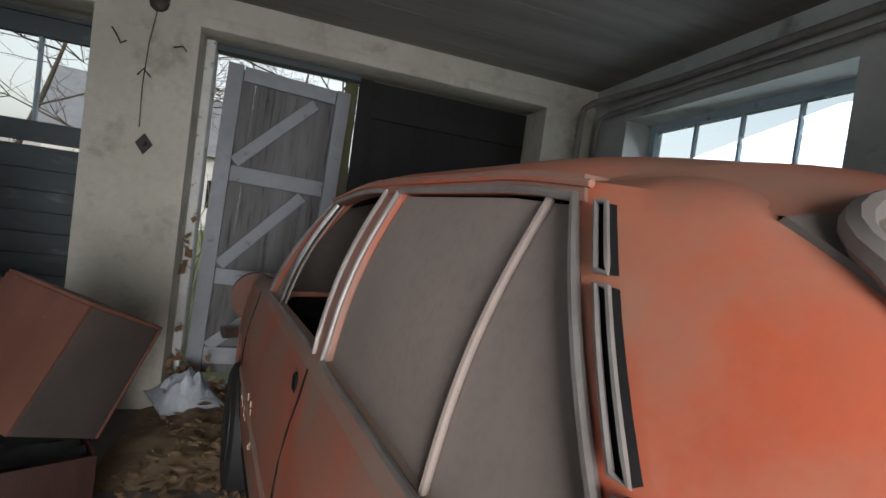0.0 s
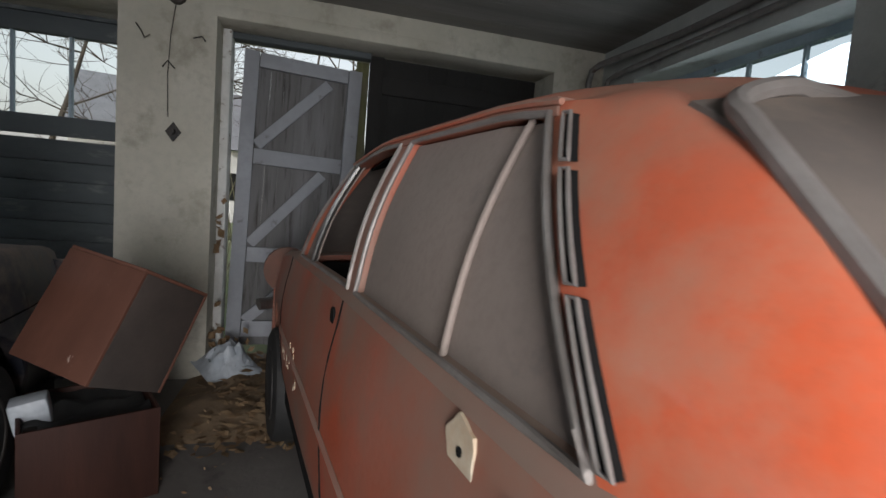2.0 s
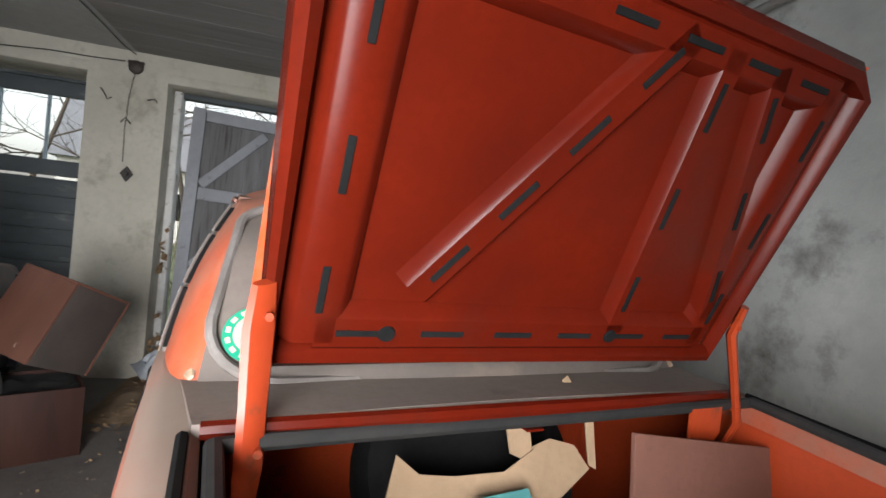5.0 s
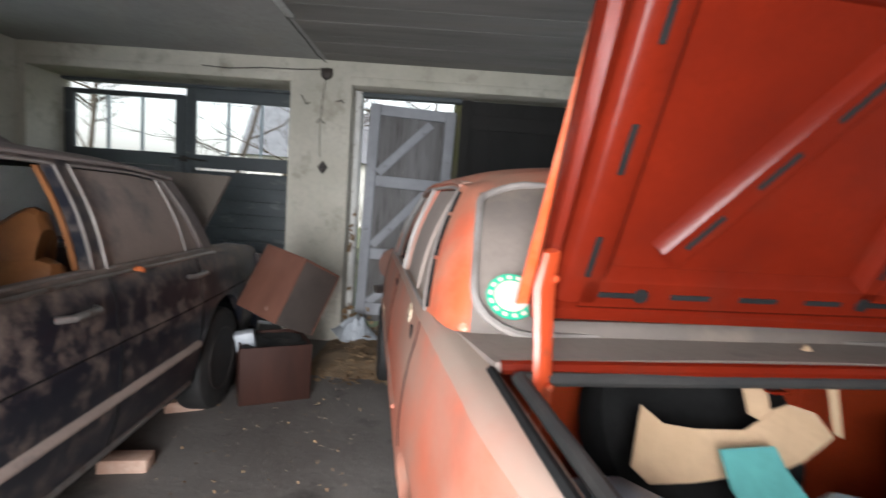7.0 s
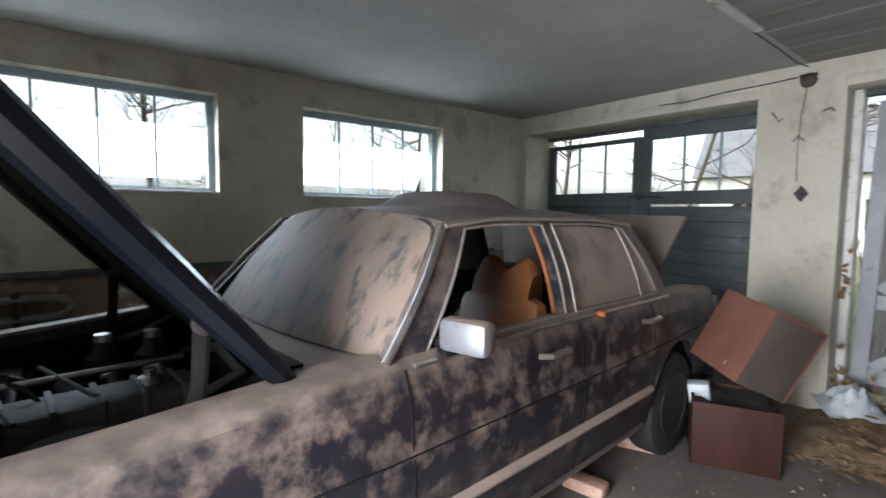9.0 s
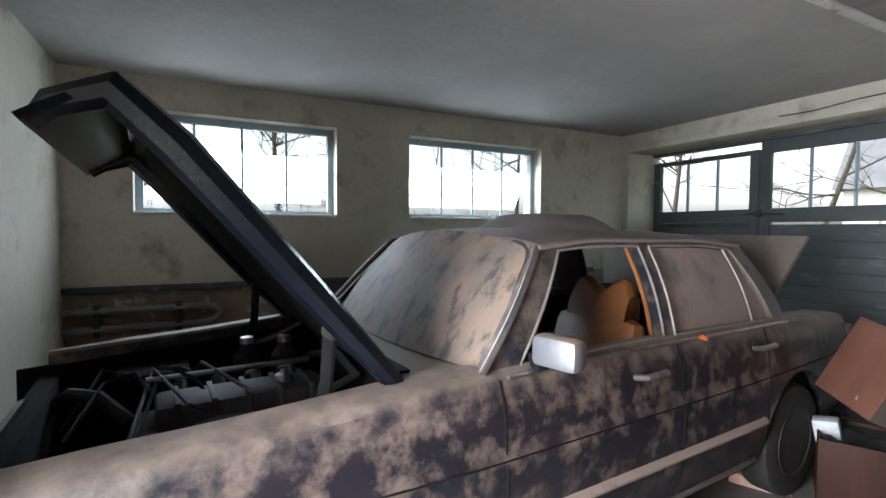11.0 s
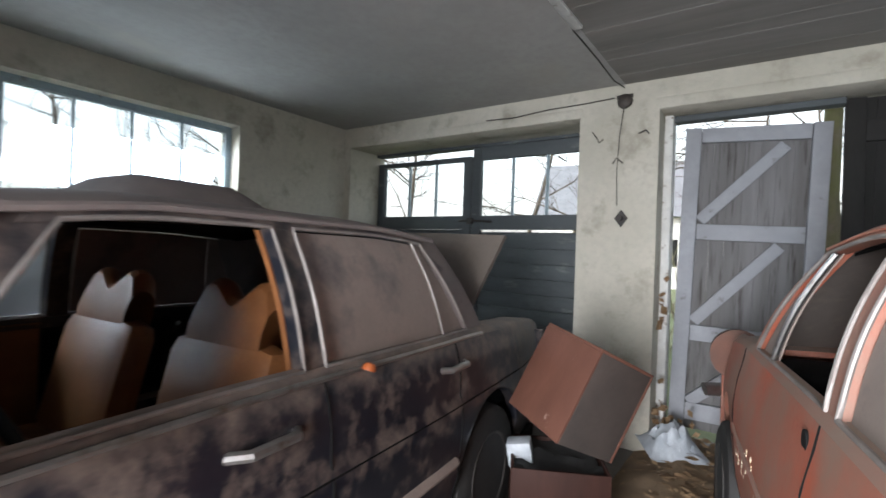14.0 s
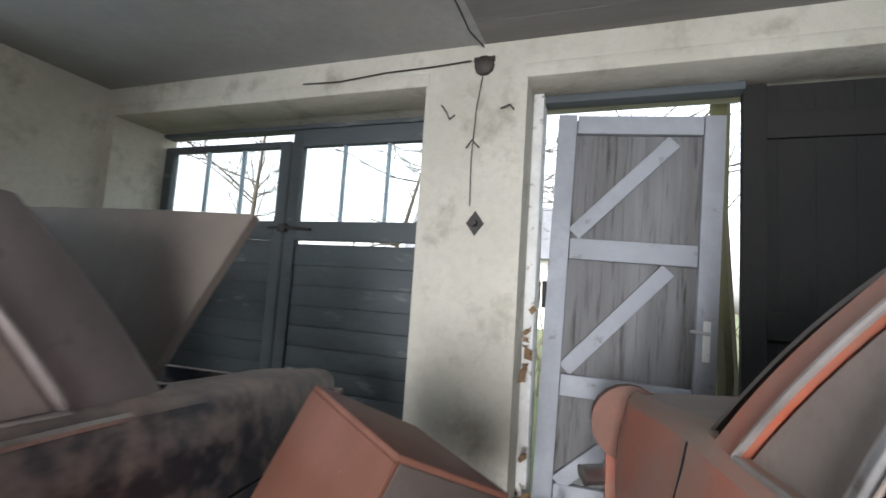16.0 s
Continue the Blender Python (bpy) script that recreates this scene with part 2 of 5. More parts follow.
twig = surface("bare_twigs", (0.05, 0.04, 0.03), (0.09, 0.07, 0.05), 0.9, coarse=5, fine=40, bump=0.2)
grass = surface("winter_grass", (0.10, 0.13, 0.05), (0.14, 0.13, 0.07), 0.95, coarse=0.6, fine=12, bump=0.4)
slate = surface("slate_roof", (0.16, 0.16, 0.17), (0.12, 0.12, 0.125), 0.7, coarse=2, fine=20, bump=0.2)
render_wall = surface("far_house_render", (0.5, 0.49, 0.46), None, 0.9, bump=0.1)

glass, gn, gl, gb = nodes_of("window_glass")
gb.inputs["Base Color"].default_value = (0.95, 0.98, 0.98, 1)
gb.inputs["Transmission Weight"].default_value = 1.0
gb.inputs["Roughness"].default_value, gb.inputs["IOR"].default_value = 0.02, 1.02
grimy, hn, hl, hb = nodes_of("grimy_window_glass")
hb.inputs["Base Color"].default_value = (0.8, 0.86, 0.88, 1)
hb.inputs["Transmission Weight"].default_value = 1.0
hb.inputs["IOR"].default_value = 1.02
hl.new(ramp(hn, hl, noise_of(hn, hl, 3.0), 0.25, 1.3), hb.inputs["Roughness"])

frosted, fn, fl, fb = nodes_of("dust_frosted_glass")
fb.inputs["Base Color"].default_value = (0.72, 0.76, 0.78, 1)
fb.inputs["Transmission Weight"].default_value = 1.0
fb.inputs["IOR"].default_value = 1.05
fl.new(ramp(fn, fl, noise_of(fn, fl, 4.0), -0.6, 1.0), fb.inputs["Roughness"])


# ---- mesh helpers ----
def finish(name, bm, material, smooth=True):
    me = bpy.data.meshes.new(name)
    bmesh.ops.recalc_face_normals(bm, faces=bm.faces)
    bm.to_mesh(me)
    bm.free()
    me.materials.append(material)
    if smooth:
        me.polygons.foreach_set("use_smooth", [True] * len(me.polygons))
        me.set_sharp_from_angle(angle=radians(35))
    return me


def part(name, bm, material, parent, label="", smooth=True):
    ob = new(name, finish(name, bm, material, smooth))
    ob.parent = parent
    if label:
        ob["label"] = label
    return ob


def thing(name, m, label, category, group="", kind=""):
    ob = new(name)
    ob.empty_display_size = 0.1
    ob.matrix_world = m
    return tagged(ob, label, category, group, kind)


def solid(name, bm, material, label, category, group="", kind="", m=None, smooth=True):
    ob = new(name, finish(name, bm, material, smooth))
    if m is not None:
        ob.matrix_world = m
    return tagged(ob, label, category, group, kind)


def box(bm, x0, x1, y0, y1, z0, z1, bevel=0.0, m=None):
    made = bmesh.ops.create_cube(bm, size=1.0)["verts"]
    bmesh.ops.transform(bm, matrix=Matrix.LocRotScale(((x0 + x1) / 2, (y0 + y1) / 2, (z0 + z1) / 2), None, (abs(x1 - x0), abs(y1 - y0), abs(z1 - z0))), verts=made)
    if bevel:
        edges = list({e for v in made for e in v.link_edges})
        made = bmesh.ops.bevel(bm, geom=edges, offset=bevel, segments=2, affect="EDGES", profile=0.5)["verts"]
    if m is not None:
        bmesh.ops.transform(bm, matrix=m, verts=made)
    return bm


def boxed(*args, **kw):
    return box(bmesh.new(), *args, **kw)


def grid(bm, rows, thick=None):
    """A sheet through rows of points; thick: a vector by which a second sheet lies behind it, closed all round."""
    n, k = len(rows), len(rows[0])
    a = [[bm.verts.new(p) for p in row] for row in rows]
    for i in range(n - 1):
        for j in range(k - 1):
            bm.faces.new((a[i][j], a[i][j + 1], a[i + 1][j + 1], a[i + 1][j]))
    if thick is not None:
        t = Vector(thick)
        b = [[bm.verts.new(Vector(p) + t) for p in row] for row in rows]
        for i in range(n - 1):
            for j in range(k - 1):
                bm.faces.new((b[i + 1][j], b[i + 1][j + 1], b[i][j + 1], b[i][j]))
        rim = [(i, 0) for i in range(n)] + [(n - 1, j) for j in range(1, k)] + [(i, k - 1) for i in range(n - 2, -1, -1)] + [(0, j) for j in range(k - 2, 0, -1)]
        for (i, j), (u, v) in zip(rim, rim[1:] + rim[:1]):
            bm.faces.new((a[i][j], b[i][j], b[u][v], a[u][v]))
    return bm


def tube(bm, points, radius, sides=8, closed=False, flat=1.0):
    """A round bar along points; radius: one or one a point."""
    pts = [Vector(p) for p in points]
    n = len(pts)
    rad = radius if isinstance(radius, (list, tuple)) else [radius] * n
    rings, side = [], None
    for i, p in enumerate(pts):
        d = (pts[(i + 1) % n] - pts[i - 1]) if closed or 0 < i < n - 1 else (pts[1] - pts[0] if i == 0 else pts[-1] - pts[-2])
        d = d.normalized() if d.length > 1e-9 else Vector((0, 0, 1))
        if side is None:
            side = d.orthogonal().normalized()
        side = (side - d * side.dot(d)).normalized()
        up = d.cross(side)
        rings.append([bm.verts.new(p + (side * math.cos(2 * math.pi * k / sides) + up * math.sin(2 * math.pi * k / sides) * flat) * rad[i]) for k in range(sides)])
    for i in range(n if closed else n - 1):
        a, b = rings[i], rings[(i + 1) % n]
        for k in range(sides):
            bm.faces.new((a[k], a[(k + 1) % sides], b[(k + 1) % sides], b[k]))
    if not closed:
        bm.faces.new(rings[0][::-1])
        bm.faces.new(rings[-1])
    return bm


def tubed(*args, **kw):
    return tube(bmesh.new(), *args, **kw)


def lathe(bm, profile, sides=28, m=None):
    """Turns (radius, height) pairs round z."""
    rings = [[bm.verts.new((max(r, 1e-4) * math.cos(2 * math.pi * k / sides), max(r, 1e-4) * math.sin(2 * math.pi * k / sides), z)) for k in range(sides)] for r, z in profile]
    for a, b in zip(rings, rings[1:]):
        for k in range(sides):
            bm.faces.new((a[k], a[(k + 1) % sides], b[(k + 1) % sides], b[k]))
    bm.faces.new(rings[0][::-1])
    bm.faces.new(rings[-1])
    if m is not None:
        bmesh.ops.transform(bm, matrix=m, verts=[v for ring in rings for v in ring])
    return bm


def lerp(a, b, s):
    return a + (b - a) * s


def along(table, y):
    """A value read from (place, value) pairs, eased between them."""
    if y <= table[0][0]:
        return table[0][1]
    for (a, u), (b, v) in zip(table, table[1:]):
        if y <= b:
            s = (y - a) / (b - a)
            return lerp(u, v, s * s * (3 - 2 * s) * 0.5 + s * 0.5)
    return table[-1][1]


def prism(bm, outline, depth, m=None):
    """A flat outline in x and y, given depth in z."""
    a = [bm.verts.new((x, y, 0)) for x, y in outline]
    b = [bm.verts.new((x, y, depth)) for x, y in outline]
    bm.faces.new(a[::-1])
    bm.faces.new(b)
    for i in range(len(a)):
        j = (i + 1) % len(a)
        bm.faces.new((a[i], a[j], b[j], b[i]))
    if m is not None:
        bmesh.ops.transform(bm, matrix=m, verts=a + b)
    return bm


# ---- the building ----
XW, XE, YN, YS, ZC = -4.04, 1.78, 3.76, -1.5, 2.56
LINTEL = 2.36


def wall_boxes(bm, axis, inner, outer, a0, a1, z0, z1, holes):
    """A wall from a0 to a1 with holes (b0, b1, zlow, zhigh), built of blocks round them."""
    def block(u0, u1, w0, w1):
        if u1 - u0 < 1e-4 or w1 - w0 < 1e-4:
            return
        if axis == "x":
            box(bm, u0, u1, inner, outer, w0, w1)
        else:
            box(bm, inner, outer, u0, u1, w0, w1)
    edge = a0
    for b0, b1, zl, zh in sorted(holes):
        block(edge, b0, z0, z1)
        block(b0, b1, z0, zl)
        block(b0, b1, zh, z1)
        edge = b1
    block(edge, a1, z0, z1)
    bmesh.ops.remove_doubles(bm, verts=bm.verts, dist=1e-5)
    return bm


bm = boxed(XW - 0.3, XE + 0.3, YS - 0.3, YN + 0.55, -0.15, 0.0)
solid("floor", bm, concrete, "stained grey concrete garage floor with dirt", "floor", kind="structure")
bm = boxed(XW - 0.3, -1.23, YS - 0.3, YN + 0.52, ZC, ZC + 0.15)
solid("ceiling", bm, ceiling_paint, "smooth off-white distempered garage ceiling with stains", "ceiling", kind="structure")
bm = bmesh.new()
y = YS - 0.3
while y < YN + 0.4:
    w = 0.145
    box(bm, -1.23, XE + 0.3, y, min(y + w - 0.002, YN + 0.52), ZC - 0.002 + 0.003 * random.random(), ZC + 0.15)
    y += w
solid("ceiling", bm, ceiling_boards, "boarded off-white ceiling with stained narrow boards", "ceiling", kind="structure", smooth=False)

W1 = (-1.08, 0.39, 1.56, 2.32)
W2 = (1.06, 2.57, 1.56, 2.32)
W3 = (1.92, 3.36, 1.56, 2.27)
LEFT_BAY, RIGHT_BAY = (-3.95, -1.55), (-1.0, 1.36)
bm = wall_boxes(bmesh.new(), "x", YN, YN + 0.52, XW - 0.3, XE + 0.3, 0, ZC, [(*LEFT_BAY, 0, LINTEL), (*RIGHT_BAY, 0, LINTEL)])
solid("wall_north", bm, plaster, "limewashed cream masonry wall with stains", "wall", kind="structure", smooth=False)
bm = wall_boxes(bmesh.new(), "y", XW, XW - 0.3, YS, YN, 1.02, ZC, [W1, W2])
solid("wall_west", bm, plaster, "limewashed cream wall with two steel windows", "wall", kind="structure", smooth=False)
bm = boxed(XW - 0.3, XW, YS, YN, 0, 1.02)
solid("wall_west_lower", bm, brickish, "bare dark lower brickwork of the wall", "wall", kind="structure", smooth=False)
bm = wall_boxes(bmesh.new(), "y", XE, XE + 0.3, YS, YN, 0, ZC, [W3])
solid("wall_east", bm, plaster_low, "greyish limewashed wall with one wide window", "wall", kind="structure", smooth=False)
# unseen back wall; its doorway is invented to hold the fill lamp
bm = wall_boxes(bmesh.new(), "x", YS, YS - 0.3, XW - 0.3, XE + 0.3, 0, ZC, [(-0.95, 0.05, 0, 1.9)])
solid("wall_south", bm, plaster, "plain limewashed back wall, unseen, with an added doorway", "wall", kind="structure", smooth=False)


def rough_ledge(name, x0, x1, y0, y1, z0, z1, material, label):
    bm = boxed(x0, x1, y0, y1, z0, z1, bevel=0.012)
    return solid(name, bm, material, label, "trim", kind="structure")


# concrete lintels, a little proud of the wall
rough_ledge("trim", LEFT_BAY[0] - 0.02, LEFT_BAY[1] + 0.02, YN - 0.006, YN + 0.30, LINTEL - 0.004, LINTEL + 0.075, plaster, "limewashed concrete lintel over the garage door")
rough_ledge("trim", RIGHT_BAY[0] - 0.02, RIGHT_BAY[1] + 0.02, YN - 0.006, YN + 0.30, LINTEL - 0.004, LINTEL + 0.075, plaster, "limewashed concrete lintel over the doorway")
# cover strip and conduit along the ceiling joint
bm = boxed(-1.255, -1.205, YS, 2.75, ZC - 0.018, ZC, bevel=0.004)
solid("trim", bm, white_paint, "thin painted cover strip along ceiling joint", "trim", kind="structure")
bm = tubed([(-1.26, 2.75, ZC - 0.012), (-1.255, 3.2, ZC - 0.02), (-1.27, 3.6, ZC - 0.016), (-1.23, 3.73, ZC - 0.03)], 0.004)
solid("cable", bm, iron, "thin dark cable hanging along the ceiling", "cable")


def steel_window(name, hole, x, inward, panes, bars_z, material, label, glazing):
    """A recessed window in a wall that runs north to south; x: the frame's plane, inward: +1 or -1 into the room."""
    y0, y1, z0, z1 = hole
    win = thing(name, pose(x, 0, 0), label, "window", kind="structure")
    f = 0.05
    bm = bmesh.new()
    box(bm, -0.03, 0.03, y0, y1, z1 - f, z1)
    box(bm, -0.03, 0.03, y0, y1, z0, z0 + f)
    box(bm, -0.03, 0.03, y0, y0 + f, z0 + f, z1 - f)
    box(bm, -0.03, 0.03, y1 - f, y1, z0 + f, z1 - f)
    part("window_frame", bm, material, win, smooth=False)
    step = (y1 - y0 - 2 * f) / panes
    for i in range(panes):
        a, b = y0 + f + i * step, y0 + f + (i + 1) * step
        pane = part("pane", boxed(-0.003, 0.003, a, b, z0 + f, z1 - f), glazing, win, smooth=False)
        pane.visible_shadow = False
        if i:
            part("glazing_bar", boxed(-0.014, 0.014, a - 0.009, a + 0.009, z0 + f, z1 - f, bevel=0.004), material, win)
    for z in bars_z:
        part("glazing_bar", boxed(-0.012, 0.012, y0 + f, y1 - f, z - 0.009, z + 0.009, bevel=0.004), material, win)
    reach = abs((XW if inward > 0 else XE) - x)
    sill = boxed(min(0.03 * inward, (reach + 0.012) * inward), max(0.03 * inward, (reach + 0.012) * inward), y0 + 0.003, y1 - 0.003, z0 + 0.002, z0 + 0.022, bevel=0.006)
    part("window_sill", sill, white_paint, win, "flaking white sill")
    return win


steel_window("window_1", W1, XW - 0.15, 1, 4, [], blue_frame, "pale blue-grey steel window with four tall panes", grimy)
steel_window("window_2", W2, XW - 0.15, 1, 4, [], blue_frame, "pale blue-grey steel window with four grimy panes", grimy)
steel_window("window_3", W3, XE + 0.24, -1, 4, [], blue_frame, "wide blue-grey steel window with frosted bright panes", grimy)


def glazed_leaf(name, x0, x1, label, z1, slit):
    """One closed leaf of the old garage door: rails and stiles, three panes above, level boards below."""
    leaf = thing(name, pose(0, YN + 0.45, 0), label, "door", "closed garage door leaves", "structure")
    z0, zs, zt = 0.03, 1.68, 2.21
    st = 0.085
    d = 0.028
    part("stile", boxed(x0, x0 + st, -d, d, z0, z1, bevel=0.004), dark_wood, leaf)
    part("stile", boxed(x1 - st, x1, -d, d, z0, z1, bevel=0.004), dark_wood, leaf)
    part("top_rail", boxed(x0 + st, x1 - st, -d, d, zt, z1, bevel=0.004), dark_wood, leaf)
    part("lock_rail", boxed(x0 + st, x1 - st, -d, d, zs - 0.13, zs, bevel=0.004), dark_wood, leaf)
    step = (x1 - x0 - 2 * st) / 3
    for i in range(3):
        a = x0 + st + i * step
        p = part("pane", boxed(a, a + step, -0.002, 0.002, zs, zt), glass, leaf, smooth=False)
        p.visible_shadow = False
        if i:
            part("glazing_bar", boxed(a - 0.009, a + 0.009, -0.015, 0.015, zs, zt), blue_frame, leaf)
    z = z0
    while z < zs - 0.17:
        h = min(0.135, zs - 0.131 - slit - z)
        part("board", boxed(x0 + st, x1 - st, -0.014, 0.014, z, z + h - 0.004, bevel=0.004, m=Matrix.Translation((0, 0.006 * random.random(), 0))), dark_wood, leaf)
        z += h
    # added sheet, not part of the door: stops daylight showing between the boards
    part("backing_board", boxed(x0 + st, x1 - st, 0.024, 0.034, z0, zs - 0.131 - slit), dark_wood, leaf, smooth=False)
    return leaf


glazed_leaf("door_1", -3.94, -2.745, "dark painted garage door leaf with three panes", 2.255, 0.0)
glazed_leaf("door_2", -2.725, -1.56, "dark painted garage door leaf with boards below panes", 2.33, 0.022)
bm = boxed(LEFT_BAY[0], LEFT_BAY[1], YN + 0.40, YN + 0.50, 2.33, LINTEL - 0.004)
solid("door_head", bm, dark_wood, "dark wooden head over the garage door", "door frame", kind="structure")
bm = boxed(-2.76, -2.70, YN + 0.38, YN + 0.422, 1.60, 1.66, bevel=0.006)
tube(bm, [(-2.85, YN + 0.40, 1.63), (-2.70, YN + 0.39, 1.635), (-2.50, YN + 0.40, 1.62)], 0.01)
solid("door_bolt", bm, iron, "rusty iron bolt across the garage door leaves", "bolt")

# door posts
bm = boxed(-1.0, -0.945, YN + 0.20, YN + 0.34, 0, LINTEL - 0.004, bevel=0.006)
solid("door_post", bm, white_paint, "white flaking painted door post with rusty marks", "door frame", kind="structure")
bm = boxed(-0.945, 0.0, YN + 0.24, YN + 0.34, LINTEL - 0.045, LINTEL - 0.004, bevel=0.004)
solid("door_head", bm, dark_wood, "dark wooden head of the doorway", "door frame", kind="structure")

# ajar plank leaf, hinged at its post and sagging
leaf = thing("door_3", pose(-0.94, YN + 0.34, 0.10, 0, 1.6, 6.5), "weathered grey plank door standing ajar, ledged and braced", "door", kind="structure")
LW, LH = 0.84, 2.18
n = 9
for i in range(n):
    a = i * LW / n
    part("plank", boxed(a + 0.0006, a + LW / n - 0.0006, 0.02, 0.042, 0.02 + 0.012 * random.random(), LH - 0.02), grey_wood, leaf, smooth=False)
for zc, h in ((0.16, 0.12), (0.72, 0.11), (1.44, 0.11), (2.125, 0.10)):
    part("ledge", boxed(0.105, LW - 0.105, -0.024, 0.018, zc - h / 2, zc + h / 2, bevel=0.004), grey_frame, leaf)
part("stile", boxed(0.0, 0.10, -0.026, 0.018, 0.0, LH, bevel=0.004), grey_frame, leaf)
part("stile", boxed(LW - 0.10, LW, -0.026, 0.018, 0.0, LH, bevel=0.004), grey_frame, leaf)
for za, zb in ((0.22, 0.66), (0.80, 1.36), (1.52, 2.04)):
    dx = 0.48
    a = math.atan2(zb - za, dx)
    m = pose(0.12, 0, za) @ Matrix.Rotation(-a, 4, "Y")
    part("brace", boxed(0, math.hypot(dx, zb - za), -0.020, 0.017, -0.04, 0.04, bevel=0.004, m=m), grey_frame, leaf)
lock = part("lock_plate", boxed(LW - 0.07, LW - 0.035, -0.034, -0.027, 0.92, 1.12, bevel=0.003), white_paint, leaf, "white enamel lock plate")
part("handle", tubed([(LW - 0.05, -0.03, 1.06), (LW - 0.05, -0.075, 1.06), (LW - 0.14, -0.08, 1.065)], 0.009), chrome, lock, "pale metal lever handle")

# closed dark leaf
leaf = thing("door_4", pose(0, YN + 0.32, 0), "closed black tarred plank door leaf", "door", kind="structure")
x0, x1 = 0.0, RIGHT_BAY[1] - 0.005
n = 9
for i in range(n):
    a = lerp(x0, x1, i / n)
    part("plank", boxed(a + 0.0005, lerp(x0, x1, (i + 1) / n) - 0.0005, 0.0, 0.025, 0.03, LINTEL - 0.006), black_wood, leaf, smooth=False)
for zc in (0.25, 1.2, 2.15):
    part("ledge", boxed(x0 + 0.10, x1 - 0.01, -0.026, -0.001, zc - 0.065, zc + 0.065, bevel=0.004), black_wood, leaf)
part("stile", boxed(x0, x0 + 0.10, -0.03, -0.001, 0.03, LINTEL - 0.006, bevel=0.004), black_wood, leaf)

# iron plate and diamond washer with a cable stain on the pier
bm = bmesh.new()
lathe(bm, [(0.005, 0.0), (0.055, 0.0), (0.05, 0.02), (0.025, 0.035), (0.0, 0.036)], 10, pose(-1.23, YN, 2.44, 90, 0, 0))
box(bm, -1.285, -1.175, YN - 0.015, YN, 2.46, 2.485)
solid("tie_plate", bm, iron, "black iron tie plate at the top of the pier", "bracket")
bm = prism(bmesh.new(), [(0, -0.062), (0.045, 0), (0, 0.062), (-0.045, 0)], 0.014, pose(-1.23, YN, 1.61, 90, 0, 0))
lathe(bm, [(0.0, 0.0), (0.018, 0.0), (0.016, 0.03), (0.0, 0.032)], 10, pose(-1.23, YN - 0.013, 1.61, 90, 0, 0))
solid("diamond_washer", bm, iron, "black diamond-shaped iron washer on the pier", "bracket")
bm = tubed([(-1.23, YN - 0.008, 2.42), (-1.258, YN - 0.01, 2.2), (-1.27, YN - 0.008, 1.95), (-1.262, YN - 0.01, 1.7)], 0.003, 6)
solid("cable", bm, iron, "thin rusty wire down the pier", "cable")
for pts in ([(-1.45, 2.24), (-1.42, 2.20), (-1.40, 2.16), (-1.37, 2.18)], [(-1.13, 2.20), (-1.08, 2.215), (-1.06, 2.19)], [(-1.30, 2.0), (-1.27, 2.04), (-1.23, 2.0)]):
    solid("wire_end", tubed([(x, YN - 0.012 - 0.006 * (i % 2), z) for i, (x, z) in enumerate(pts)], 0.0045, 6), iron, "bent bit of black wire stapled to the pier", "wire")
bm = tubed([(-2.35, YN - 0.012, 2.44), (-2.1, YN - 0.014, 2.43), (-1.8, YN - 0.012, 2.455), (-1.5, YN - 0.012, 2.46), (-1.3, YN - 0.014, 2.47)], 0.0045, 6)
solid("cable", bm, iron, "dark cable sagging along the wall above the doors", "cable")

# pipes of the north-east corner and the east wall
for k, (px, py) in enumerate(((1.62, 3.69), (1.71, 3.60))):
    bm = tubed([(px, py, 0.02), (px, py, 2.30 - 0.08 * k), (px, py - 0.03, 2.38 - 0.08 * k), (px + 0.02, py - 0.10, 2.41 - 0.08 * k), (1.735, 2.9, 2.42 - 0.08 * k), (1.735, -1.49, 2.44 - 0.08 * k)], 0.022 - 0.004 * k, 10)
    solid("pipe", bm, pipe_paint, "old painted steel pipe running up the corner", "pipe", "corner pipes")
for z in (0.78, 0.66):
    bm = tubed([(1.735, -1.49, z), (1.735, 3.4, z)], 0.03, 10)
    solid("heating_pipe", bm, pipe_paint, "dark heating pipe along the wall", "pipe", "low wall pipes")
# looped heating pipe and rail on the west wall
bm = tubed([(-3.985, -1.49, 0.88), (-3.985, -0.62, 0.88), (-3.985, -0.56, 0.86), (-3.985, -0.53, 0.82), (-3.985, -0.56, 0.77), (-3.985, -0.62, 0.75), (-3.985, -1.49, 0.75)], 0.028, 10)
solid("heating_pipe", bm, pipe_paint, "rusty looped heating pipe on the wall", "pipe", "low wall pipes")
for y in (-1.3, -0.8):
    solid("pipe_bracket", boxed(-4.04, -3.96, y - 0.02, y + 0.02, 0.70, 0.92, bevel=0.004), iron, "small iron bracket holding the heating pipe", "bracket")
bm = boxed(-4.04, -3.995, YS, 3.3, 1.0, 1.045, bevel=0.006)
solid("trim", bm, dark_wood, "dark timber rail along the wall", "trim", kind="structure")


